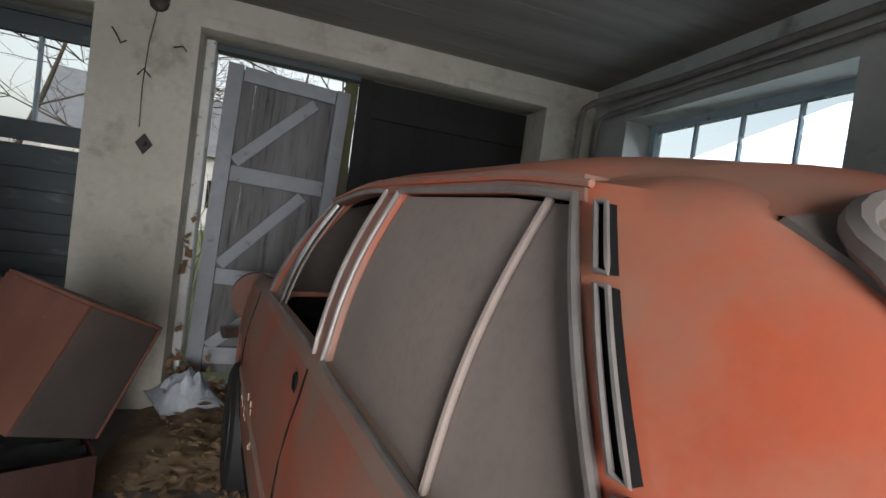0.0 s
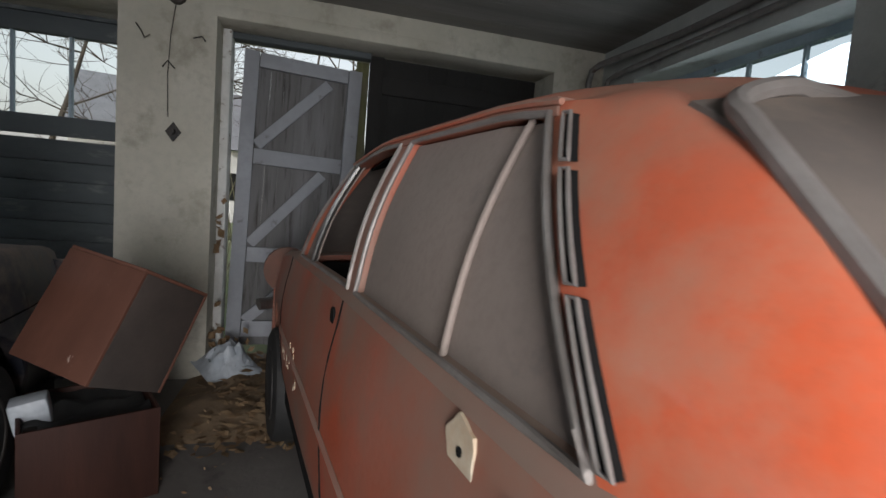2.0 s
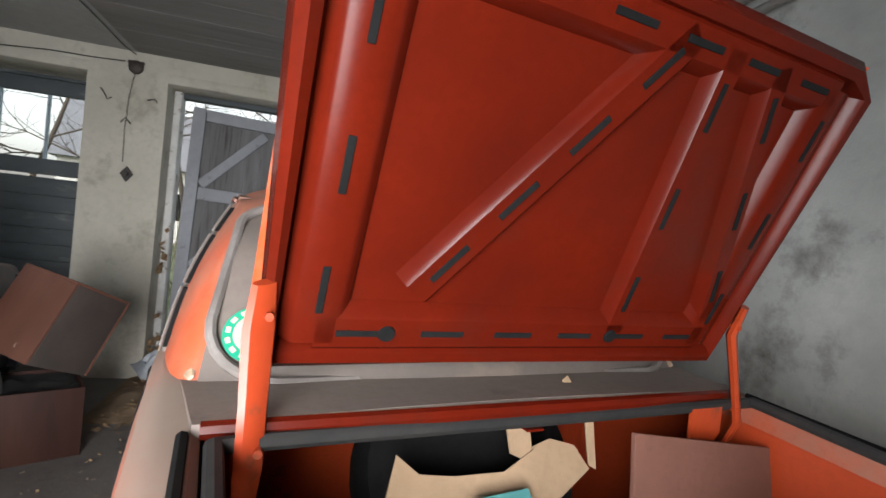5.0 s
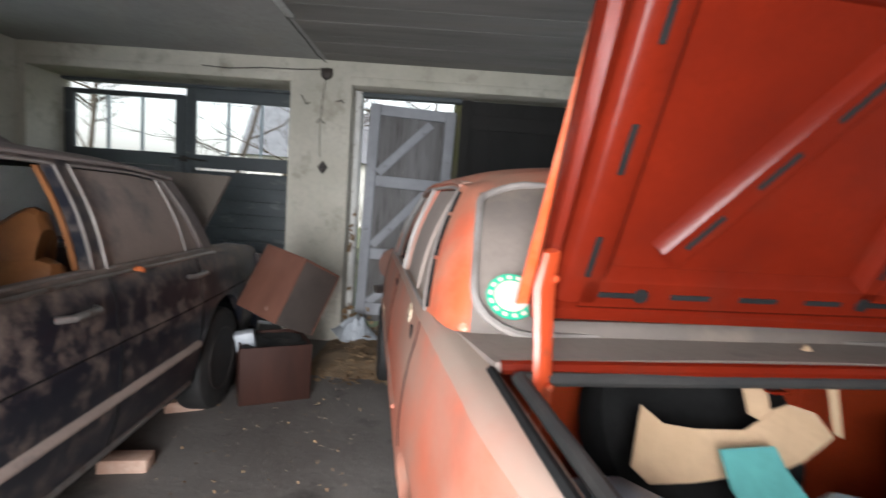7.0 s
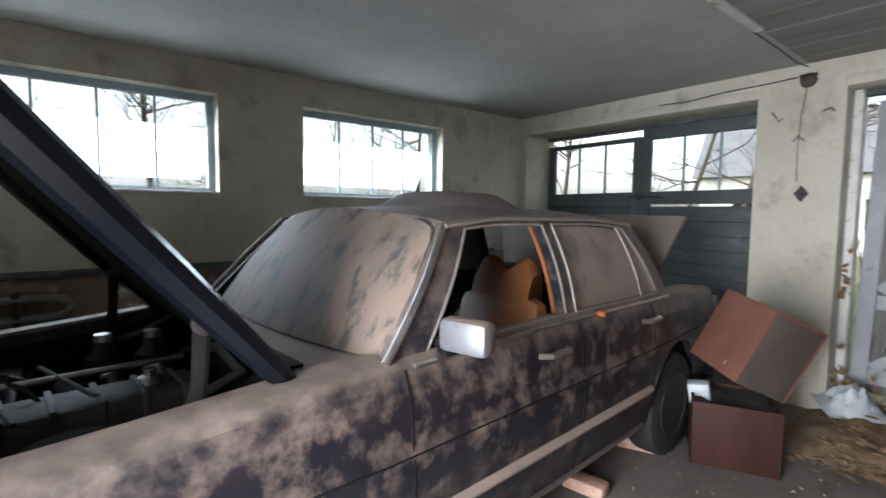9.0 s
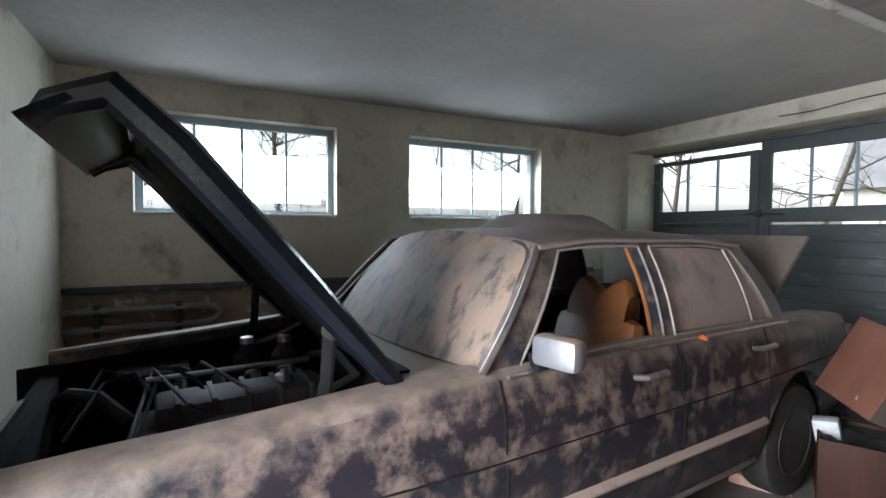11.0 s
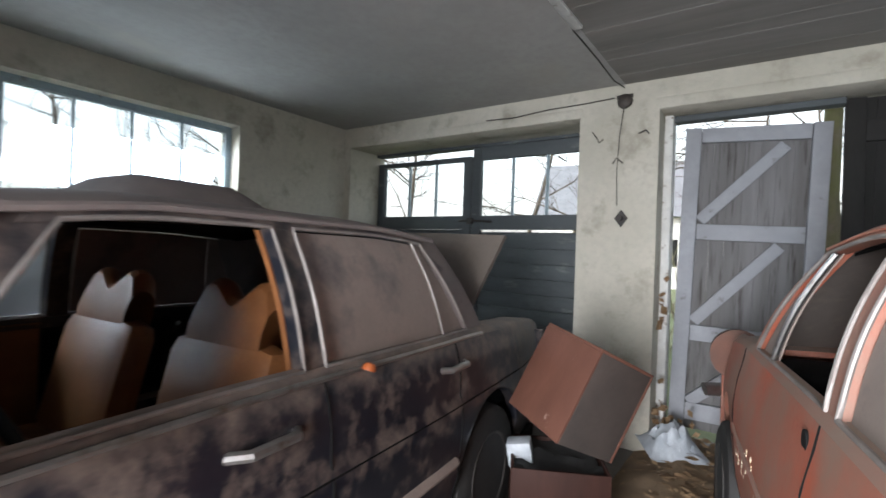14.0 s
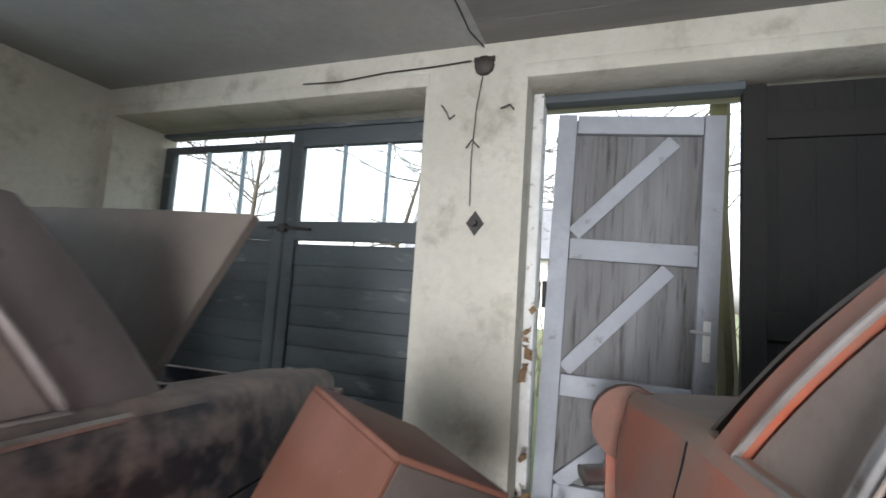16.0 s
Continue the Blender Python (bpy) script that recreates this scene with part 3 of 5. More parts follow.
# ---- cars ----
def wheel(parent, x, y, z, r, outer, label=""):
    """A wheel whose outer side looks to outer (+1 or -1 in x)."""
    m = pose(x, y, z, 0, 90 * outer, 0)
    tyre = part("wheel", lathe(bmesh.new(), [(r * 0.60, -0.085), (r * 0.86, -0.09), (r * 0.97, -0.075), (r, -0.05), (r, 0.05), (r * 0.97, 0.075), (r * 0.86, 0.09), (r * 0.60, 0.085)], 32, m), rubber, parent, label)
    part("rim", lathe(bmesh.new(), [(r * 0.10, 0.05), (r * 0.28, 0.06), (r * 0.36, 0.045), (r * 0.50, 0.05), (r * 0.58, 0.088), (r * 0.62, 0.09), (r * 0.62, 0.07), (r * 0.1, -0.02)], 32, m), alloy, tyre)
    return tyre


class Shell:
    """Shapes shared by both cars. y runs from the tail (0) to the nose (length), x to the car's right, z up."""

    def __init__(self, length, half, sill, belt, plan, arches, shape, belt_in, roof_half, roof_z):
        self.length, self.half, self.sill, self.belt, self.plan = length, half, sill, belt, plan
        self.arches, self.shape, self.belt_in, self.roof_half, self.roof_z = arches, shape, belt_in, roof_half, roof_z

    def zb(self, y):
        return along(self.belt, y)

    def low(self, y):
        z = self.sill
        for yc, zc, r in self.arches:
            if abs(y - yc) < r:
                z = max(z, zc + math.sqrt(r * r - (y - yc) ** 2))
        return z

    def wide(self, y, z):
        k = (z - self.sill) / (self.zb(y) - self.sill)
        return self.half * along(self.plan, y) * along(self.shape, k)

    def side(self, sx, y0, y1, inner, step=0.04):
        """The outer panel from the sill up to the belt, over the crown to `inner` from the middle, with folded lips."""
        ys = sorted(set([round(y0 + i * step, 4) for i in range(int((y1 - y0) / step) + 1)] + [y1] + [v for yc, zc, r in self.arches for v in (yc - r, yc + r) if y0 < v < y1]))
        rows = []
        for y in ys:
            zb, lo = self.zb(y), self.low(y)
            row = [(sx * (self.wide(y, lo) - 0.055), y, lo + 0.004), (sx * (self.wide(y, lo) - 0.004), y, lo)]
            for k in (0.03, 0.12, 0.25, 0.4, 0.55, 0.66, 0.70, 0.74, 0.84, 0.93, 1.0):
                z = lerp(lo, zb, k)
                row.append((sx * self.wide(y, z), y, z))
            w, n = self.wide(y, zb), along(inner, y) if isinstance(inner, list) else inner
            n = min(n, w - 0.05)
            row += [(sx * (w - 0.018), y, zb + 0.016), (sx * lerp(w, n, 0.45), y, zb + 0.026), (sx * (n + 0.012), y, zb + 0.028), (sx * n, y, zb + 0.016), (sx * n, y, zb - 0.03)]
            rows.append(row)
        return grid(bmesh.new(), rows)

    def rail(self, sx, yb, yr, s, out=0.0):
        """A point of the upper side: from the belt at yb (s = 0) to the roof rail at yr (s = 1)."""
        y, zb = lerp(yb, yr, s), self.zb(yb) + 0.02
        xb = self.wide(yb, self.zb(yb)) - self.belt_in
        x = lerp(xb, self.roof_half, s) + 0.022 * math.sin(math.pi * s) + out
        return (sx * x, y, lerp(zb, self.roof_z(yr), s) + out * 0.3)

    def strip(self, sx, a, b, s0=0.0, s1=1.0, out=0.0, thick=0.03, n=10, k=6):
        rows = []
        for j in range(k + 1):
            u = j / k
            yb, yr = lerp(a[0], b[0], u), lerp(a[1], b[1], u)
            rows.append([self.rail(sx, yb, yr, lerp(s0, s1, i / n), out) for i in range(n + 1)])
        return grid(bmesh.new(), rows, (-sx * thick, 0, 0) if thick else None)

    def edge(self, sx, line, s0, s1, out, n=12):
        return [self.rail(sx, *line, lerp(s0, s1, i / n), out) for i in range(n + 1)]

    def roof(self, y0, y1, crown, material, parent, name="roof", drop=0.035):
        """A crowned panel with a rolled edge, and its lining below."""
        def at(u, v, off=0.0):
            x, y = lerp(-1, 1, u), lerp(y0, y1, v)
            bow = 0.045 * (1 - abs(x) ** 2.5)
            end = (2 * abs(v - 0.5)) ** 4
            yy = y + (bow * (1 if v > 0.5 else -1) + abs(x) ** 8 * (-0.04 if v > 0.5 else 0.14)) * end
            z = self.roof_z(min(max(y, y0), y1)) + crown * (1 - x * x) + 0.030 * (1 - abs(x) ** 8) - 0.02 * max(0, 2 * abs(v - 0.5) - 0.75) ** 1
            return (x * (self.roof_half + 0.005 - off), yy, z - off)
        rows = [[at(i / 24, j / 20) for i in range(25)] for j in range(21)]
        part(name, grid(bmesh.new(), rows), material, parent)
        self.roof_rows = rows
        rows = [[at(0.02 + 0.96 * i / 10, 0.02 + 0.96 * j / 8, 0.03) for i in range(11)] for j in range(9)]
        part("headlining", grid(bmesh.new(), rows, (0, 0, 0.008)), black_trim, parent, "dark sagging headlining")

    def cap(self, row, top, rail_y, material, parent):
        """Closes the roof's end down to the head of a screen and the pillars beside it."""
        low = []
        for p in row:
            x, hw = p[0], top[0]
            if abs(x) <= hw:
                u = x / hw
                low.append(Vector((x, top[1] + top[3] * (1 - u * u), top[2] + 0.06 * (1 - u * u))))
            else:
                s = (abs(x) - hw) / max(1e-6, abs(row[0][0]) - hw)
                low.append(Vector((x, lerp(top[1], rail_y, s), lerp(top[2], self.roof_z(rail_y) - 0.01, s))))
        out = -1 if top[1] < 1.6 else 1
        rows = [[Vector(a).lerp(b, k / 4) + Vector((0, 0, 0.006 * math.sin(math.pi * k / 4))) for a, b in zip(row, low)] for k in range(5)]
        part("roof_edge", grid(bmesh.new(), rows), material, parent)

    def screen(self, bottom, top, n=14, k=12, bulge=0.03, shrink=0.0):
        """A bowed pane between two (half width, y, z, plan bow) edges, as rows of points from the bottom up."""
        rows = []
        for j in range(k + 1):
            s = lerp(shrink, 1 - shrink, j / k)
            row = []
            for i in range(n + 1):
                u = lerp(-1 + shrink, 1 - shrink, i / n)
                hw = lerp(bottom[0], top[0], s)
                y = lerp(bottom[1] + bottom[3] * (1 - u * u), top[1] + top[3] * (1 - u * u), s)
                z = lerp(bottom[2], top[2], s) + bulge * math.sin(math.pi * s)
                row.append((u * hw, y, z + (0.06 * (1 - u * u) * s)))
            rows.append(row)
        return rows


def rounded_rim(rows, cut=0.16):
    """The rim of a sheet of points, its corners rounded."""
    n, k = len(rows) - 1, len(rows[0]) - 1
    def at(v, u):
        v, u = min(max(v, 0), 1) * n, min(max(u, 0), 1) * k
        i, j = min(int(v), n - 1), min(int(u), k - 1)
        a = Vector(rows[i][j]).lerp(Vector(rows[i][j + 1]), u - j)
        b = Vector(rows[i + 1][j]).lerp(Vector(rows[i + 1][j + 1]), u - j)
        return a.lerp(b, v - i)
    pts = []
    cu, cv = cut * 0.55, cut
    for (u, v), start in (((1 - cu, 1 - cv), 0), ((cu, 1 - cv), 90), ((cu, cv), 180), ((1 - cu, cv), 270)):
        for a in range(0, 91, 15):
            t = radians(start + a)
            pts.append(at(v + cv * math.sin(t), u + cu * math.cos(t)))
    full = []
    for a, b in zip(pts, pts[1:] + pts[:1]):
        m = max(1, int((b - a).length / 0.06))
        full += [a.lerp(b, i / m) for i in range(m)]
    return full


def ribbed_lid(parent, m, half, depth, skin, inner, chrome_lip=True):
    """A boot lid: outer skin, pressed inner frame with ribs and dark slots. u: across, v: from hinge to lip, w: outwards."""
    def put(bm):
        bmesh.ops.transform(bm, matrix=m, verts=bm.verts)
        return bm
    rows = []
    for j in range(13):
        v = j / 12
        rows.append([(u * half * (1 - 0.03 * v), v * depth, 0.035 + 0.02 * (1 - u * u) - 0.05 * max(0, v - 0.8) ** 1.5 * 8) for u in [lerp(-1, 1, i / 16) for i in range(17)]])
    part("outer_skin", put(grid(bmesh.new(), rows, (0, 0, -0.006))), skin, parent)
    part("inner_panel", put(boxed(-half * 0.97, half * 0.97, 0.015, depth - 0.015, -0.002, 0.012)), inner, parent)
    part("rim_flange", put(tubed([(-half + 0.03, 0.02, -0.006), (-half + 0.02, depth - 0.06, -0.006), (-half + 0.08, depth - 0.02, -0.006), (half - 0.08, depth - 0.02, -0.006), (half - 0.02, depth - 0.06, -0.006), (half - 0.03, 0.02, -0.006)], 0.035, 8, closed=True, flat=0.7)), inner, parent)
    # pressed channels: side, hinge side, and three diagonal ones
    bars = [((-half + 0.10, 0.05), (-half + 0.10, depth - 0.06), 0.055), ((half - 0.10, 0.05), (half - 0.10, depth - 0.06), 0.055),
            ((-half + 0.10, 0.07), (half - 0.10, 0.07), 0.05), ((-half + 0.10, depth - 0.07), (half - 0.10, depth - 0.07), 0.045),
            ((half * 0.54, 0.15), (-half * 0.10, depth - 0.06), 0.042), ((-half * 0.32, 0.08), (-half * 0.28, depth - 0.06), 0.036), ((-half * 0.80, 0.12), (-half * 0.50, depth - 0.06), 0.034)]
    for (ax, ay), (bx, by), w in bars:
        length, turn = math.hypot(bx - ax, by - ay), math.atan2(by - ay, bx - ax)
        place = m @ pose(ax, ay, 0) @ Matrix.Rotation(turn, 4, "Z")
        bm = grid(bmesh.new(), [[(length * i, w * c, -0.003 - d) for i in (0, 1)] for c, d in ((-1, 0.0), (-0.72, 0.020), (-0.55, 0.026), (0.55, 0.026), (0.72, 0.020), (1, 0.0))])
        bmesh.ops.transform(bm, matrix=place, verts=bm.verts)
        rib = part("rib", bm, inner, parent)
        count = max(2, int(length / 0.15))
        for i in range(count):
            c = length * (i + 0.5) / count
            slot = boxed(c - 0.042, c + 0.042, -0.006, 0.006, -0.0315, -0.0285, bevel=0.0014)
            bmesh.ops.transform(slot, matrix=place, verts=slot.verts)
            part("slot", slot, black_trim, rib, smooth=False)
    # round pressed holes beside the hinges
    for u in (half * 0.60, -half * 0.31):
        part("pressed_hole", put(lathe(bmesh.new(), [(0.0, -0.0335), (0.014, -0.0335), (0.016, -0.028), (0.0, -0.028)], 18, pose(u, 0.07, 0))), black_trim, parent)
    return put


# -- the red saloon --
RED = thing("red_saloon_car", pose(0.708, -0.091, 0.10, 0, 0, 9), "dusty orange-red four-door saloon with its boot open", "car")
red = Shell(3.88, 0.75, 0.22,
            [(-0.2, 0.87), (0.0, 0.895), (0.4, 0.915), (0.8, 0.925), (1.8, 0.92), (2.7, 0.90), (3.7, 0.80), (3.88, 0.73)],
            [(0.0, 0.91), (0.3, 0.965), (0.9, 1.0), (2.6, 1.0), (3.4, 0.96), (3.88, 0.86)],
            [(0.66, 0.29, 0.325), (3.14, 0.29, 0.325)],
            [(0.0, 0.925), (0.3, 0.985), (0.6, 1.0), (0.74, 0.992), (0.78, 0.985), (1.0, 0.945)], 0.02, 0.56,
            lambda y: along([(0.9, 1.285), (1.3, 1.322), (1.9, 1.328), (2.4, 1.28)], y))
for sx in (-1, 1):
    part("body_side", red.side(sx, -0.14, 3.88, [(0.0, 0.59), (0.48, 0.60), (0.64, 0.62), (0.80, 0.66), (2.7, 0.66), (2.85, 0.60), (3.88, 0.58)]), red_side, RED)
# upper sides: pairs of places on the belt and on the roof rail
R_REAR, R_DIV, R_B0, R_B1, R_VENT, R_A = (0.885, 1.165), (1.20, 1.20), (1.675, 1.68), (1.755, 1.76), (2.33, 2.17), (2.58, 2.23)
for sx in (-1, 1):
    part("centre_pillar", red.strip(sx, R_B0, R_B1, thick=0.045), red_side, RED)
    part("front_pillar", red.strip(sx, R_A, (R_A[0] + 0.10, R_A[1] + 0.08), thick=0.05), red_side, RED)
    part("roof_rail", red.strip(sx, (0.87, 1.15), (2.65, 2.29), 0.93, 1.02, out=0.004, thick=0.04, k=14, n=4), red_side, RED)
    part("gutter", tubed([red.rail(sx, lerp(0.875, 2.62, i / 20), lerp(1.135, 2.28, i / 20), 0.985, 0.008) for i in range(21)], 0.005, 6), red_side, RED, "raised drip rail")
    # rear door window, its quarterlight and their frame
    part("rear_door_glass", red.strip(sx, (R_DIV[0] + 0.002, R_DIV[1] + 0.002), (R_B0[0] - 0.012, R_B0[1] - 0.012), 0.03, 0.93, -0.012, 0.005), dusty_glass, RED, "side window under thick brown dust")
    part("rear_quarterlight", red.strip(sx, (R_REAR[0] + 0.012, R_REAR[1] + 0.006), (R_DIV[0] - 0.002, R_DIV[1] - 0.002), 0.03, 0.93, -0.012, 0.005), dusty_glass, RED, "quarterlight under thick brown dust")
    part("divider_bar", tubed(red.edge(sx, R_DIV, 0.0, 0.94, -0.006), 0.006, 8), dusty_glass, RED)
    loop = red.edge(sx, R_REAR, 0.01, 0.94, 0.004) + [red.rail(sx, lerp(R_REAR[0], R_B0[0], i / 8), lerp(R_REAR[1], R_B0[1], i / 8), 0.945, 0.004) for i in range(1, 8)] + red.edge(sx, R_B0, 0.94, 0.01, 0.004) + [red.rail(sx, lerp(R_B0[0], R_REAR[0], i / 8), lerp(R_B0[1], R_REAR[1], i / 8), 0.008, 0.004) for i in range(1, 8)]
    part("window_trim", tubed(loop, 0.006, 8, closed=True), dull_trim, RED, "dull chrome window surround")
    loop = red.edge(sx, R_B1, 0.01, 0.94, 0.004) + [red.rail(sx, lerp(R_B1[0], R_A[0], i / 8), lerp(R_B1[1], R_A[1], i / 8), 0.945, 0.004) for i in range(1, 8)] + red.edge(sx, R_A, 0.94, 0.01, 0.004) + [red.rail(sx, lerp(R_A[0], R_B1[0], i / 8), lerp(R_A[1], R_B1[1], i / 8), 0.008, 0.004) for i in range(1, 8)]
    part("window_trim", tubed(loop, 0.006, 8, closed=True), dull_trim, RED, "dull chrome window surround")
    part("divider_bar", tubed(red.edge(sx, R_VENT, 0.0, 0.92, 0.0), 0.009, 8), chrome, RED)
    part("front_quarterlight", red.strip(sx, R_VENT, (R_A[0] - 0.01, R_A[1] - 0.01), 0.03, 0.93, -0.012, 0.005), dusty_glass, RED)
    # louvred vents down the rear pillar: a chrome frame round dark mesh, three in a row
    for s0, s1 in ((0.04, 0.37), (0.40, 0.72), (0.75, 0.93)):
        a, b = (0.848, 1.110), (0.863, 1.124)
        vent = part("vent", red.strip(sx, a, b, s0, s1, 0.008, 0.01, 8, 2), black_trim, RED, "black mesh air vent")
        rim = red.edge(sx, a, s0, s1, 0.012, 8) + red.edge(sx, b, s1, s0, 0.012, 8)
        part("vent_frame", tubed(rim, 0.003, 6, closed=True), dull_trim, vent)
    # door seams, handle hole, mirror
    for y in (0.84, 1.715, 2.76):
        part("door_seam", tubed([(sx * (red.wide(y, z) - 0.001), y + (0.10 * max(0, 0.55 - z) if y < 1 else 0), z) for z in [lerp(max(0.26, red.low(y) + 0.02), red.zb(y), i / 10) for i in range(11)]], 0.004, 5), black_trim, RED)
    part("side_moulding", tubed([(sx * (red.wide(y, 0.60) + 0.002), y, 0.60) for y in [1.05 + 0.088 * i for i in range(20)]], 0.010, 6, flat=0.6), red_side, RED)
    for y in (0.94, 1.78):
        part("handle_hole", lathe(bmesh.new(), [(0.0, -0.004), (0.026, -0.004), (0.026, 0.002), (0.0, 0.002)], 16, pose(sx * red.wide(y, 0.86), y, 0.86, 0, 90 * sx, 0) @ Matrix.Diagonal((1.2, 0.8, 1, 1))), black_trim, RED, "empty handle hole")
for sx in (-1, 1):
    part("filler_patch", tubed([(sx * lerp(0.625, 0.672, k / 11), 0.645 + 0.021 * k, 0.958 + 0.004 * math.sin(2.3 * k)) for k in range(12)], [0.006, 0.013, 0.009, 0.015, 0.008, 0.012, 0.007, 0.013, 0.008, 0.010, 0.007, 0.004], 8, flat=0.5), filler, RED, "cream filler along the pillar seam")
    smear = [((0.030 + 0.008 * math.sin(3.1 * a + 1) + 0.005 * math.sin(7 * a)) * math.cos(a), (0.040 + 0.010 * math.sin(2.3 * a)) * math.sin(a)) for a in [2 * math.pi * k / 22 for k in range(22)]]
    face = pose(sx * (red.wide(1.06, 0.885) - 0.002), 1.06, 0.885, 0, (90 - 4) * sx, 0)
    patch = part("handle_patch", prism(bmesh.new(), smear, 0.0045, face), filler, RED, "bare filler patch where a handle was")
    part("screw_hole", lathe(bmesh.new(), [(0.0, 0.0), (0.006, 0.0), (0.006, 0.006), (0.0, 0.006)], 10, face), black_trim, patch)
    part("headlamp_hood", lathe(bmesh.new(), [(0.0, 0.12), (0.07, 0.11), (0.12, 0.06), (0.14, 0.0), (0.145, -0.08), (0.0, -0.09)], 20, pose(sx * 0.62, 3.80, 0.70, -90, 0, 0)), red_nose, RED, "rounded dusty headlamp pod")
red.roof(1.09, 2.31, 0.055, red_paint, RED)
# rear screen with its surround, and corner panels
R_BACK = ((0.615, 0.645, 0.945, -0.07), (0.545, 0.96, 1.275, -0.04))
rows = red.screen(*R_BACK, bulge=0.05)
red.cap(red.roof_rows[0], R_BACK[1], 1.15, red_paint, RED)
part("rear_window", grid(bmesh.new(), [[Vector(p) + Vector((0, -0.004, 0.004)) for p in r] for r in rows], (0, 0.006, -0.006)), dusty_dark_glass, RED, "rear window under smeared grime")
part("window_trim", tubed(rounded_rim([[Vector(p) + Vector((0, -0.011, 0.011)) for p in r] for r in rows], 0.2), 0.011, 8, closed=True), dull_trim, RED, "dull chrome rear screen surround")
for sx in (-1, 1):
    corner = []
    for j in range(13):
        s = j / 12
        a, c, b = Vector(red.rail(sx, 0.88, 1.16, s)), Vector(red.rail(sx, 0.64, 0.99, s)), Vector(rows[j][-1 if sx > 0 else 0])
        corner.append([a * (1 - k) ** 2 + c * 2 * k * (1 - k) + b * k * k for k in [i / 12 for i in range(13)]])
    corner.append([p + Vector((-sx * 0.05, 0.02, 0.005 + 0.08 * (i / 12) * (1 - i / 12))) for i, p in enumerate(corner[12])])
    corner.append([p + Vector((-sx * 0.14, 0.07, 0.012 + 0.12 * (i / 12) * (1 - i / 12))) for i, p in enumerate(corner[12])])
    part("rear_corner_panel", grid(bmesh.new(), corner, (-sx * 0.015, 0.015, -0.012)), red_paint, RED, "orange-red rear pillar with patchy dust")
R_FRONT = ((0.66, 2.77, 0.915, 0.10), (0.54, 2.34, 1.275, 0.05))
rows = red.screen(*R_FRONT, bulge=0.03)
red.cap(red.roof_rows[-1], R_FRONT[1], 2.27, red_side, RED)
part("windscreen", grid(bmesh.new(), rows, (0, 0.006, 0.006)), dusty_dark_glass, RED)
# scuttle, bonnet, deck strip, tail and nose
def deck(parent, name, y0, y1, h0, h1, z0, z1, crown, material, label="", thick=-0.02):
    rws = [[(lerp(-1, 1, i / 12) * lerp(h0, h1, j / 8), lerp(y0, y1, j / 8), lerp(z0, z1, j / 8) + crown * (1 - lerp(-1, 1, i / 12) ** 2)) for i in range(13)] for j in range(9)]
    return part(name, grid(bmesh.new(), rws, (0, 0, thick)), material, parent, label)


deck(RED, "bonnet", 2.84, 3.82, 0.66, 0.62, 0.91, 0.80, 0.03, dusty_glass, "bonnet under pale grey dust")
deck(RED, "scuttle", 2.70, 2.84, 0.66, 0.66, 0.91, 0.91, 0.02, red_side)
deck(RED, "rear_deck", 0.43, 0.68, 0.612, 0.645, 0.956, 0.950, 0.012, dusty_glass, "rear deck under brown dust")
part("deck_edge", tubed([(lerp(-0.60, 0.60, i / 16), 0.435 - 0.03 * (1 - lerp(-1, 1, i / 16) ** 2), 0.945 + 0.012 * (1 - lerp(-1, 1, i / 16) ** 2)) for i in range(17)], 0.014, 8), red_inner_shaded, RED, "clean red lip of the boot opening")
part("boot_seal", tubed([(-0.572, -0.04, 0.918), (-0.582, 0.38, 0.945), (-0.5, 0.405, 0.935), (0.5, 0.405, 0.935), (0.582, 0.38, 0.945), (0.572, -0.04, 0.918), (0.5, -0.06, 0.82), (-0.5, -0.06, 0.82)], 0.013, 8, closed=True), rubber, RED, "perished black rubber boot seal")
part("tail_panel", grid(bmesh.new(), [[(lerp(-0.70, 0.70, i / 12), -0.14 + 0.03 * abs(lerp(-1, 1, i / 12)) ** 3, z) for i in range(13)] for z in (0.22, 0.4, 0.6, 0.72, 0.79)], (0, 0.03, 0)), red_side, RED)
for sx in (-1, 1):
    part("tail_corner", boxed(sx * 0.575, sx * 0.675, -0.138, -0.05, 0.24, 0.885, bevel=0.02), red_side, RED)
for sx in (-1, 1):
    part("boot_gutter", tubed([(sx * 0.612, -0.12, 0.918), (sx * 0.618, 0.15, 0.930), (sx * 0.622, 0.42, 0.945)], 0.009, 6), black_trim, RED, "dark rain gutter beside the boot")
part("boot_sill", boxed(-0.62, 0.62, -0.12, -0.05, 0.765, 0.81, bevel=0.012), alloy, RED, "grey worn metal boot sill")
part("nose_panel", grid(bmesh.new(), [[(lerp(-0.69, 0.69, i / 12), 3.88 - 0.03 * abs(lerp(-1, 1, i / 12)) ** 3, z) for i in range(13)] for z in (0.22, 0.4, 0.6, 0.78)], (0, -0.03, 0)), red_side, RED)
for y, name in ((-0.20, "rear_bumper"), (3.92, "front_bumper")):
    part(name, tubed([(lerp(-0.78, 0.78, i / 16), y + (0.10 if y < 1 else -0.10) * abs(lerp(-1, 1, i / 16)) ** 5, 0.46) for i in range(17)], 0.045, 10, flat=0.6), chrome, RED)
for sx in (-1, 1):
    part("tail_lamp", boxed(sx * 0.44, sx * 0.64, -0.165, -0.125, 0.58, 0.70, bevel=0.01), red_plastic, RED)
    part("headlamp", lathe(bmesh.new(), [(0.0, 0.03), (0.06, 0.025), (0.085, 0.0), (0.085, -0.03)], 20, pose(sx * 0.52, 3.88, 0.62, -90, 0, 0)), chrome, RED)
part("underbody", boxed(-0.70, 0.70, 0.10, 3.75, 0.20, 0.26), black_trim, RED)
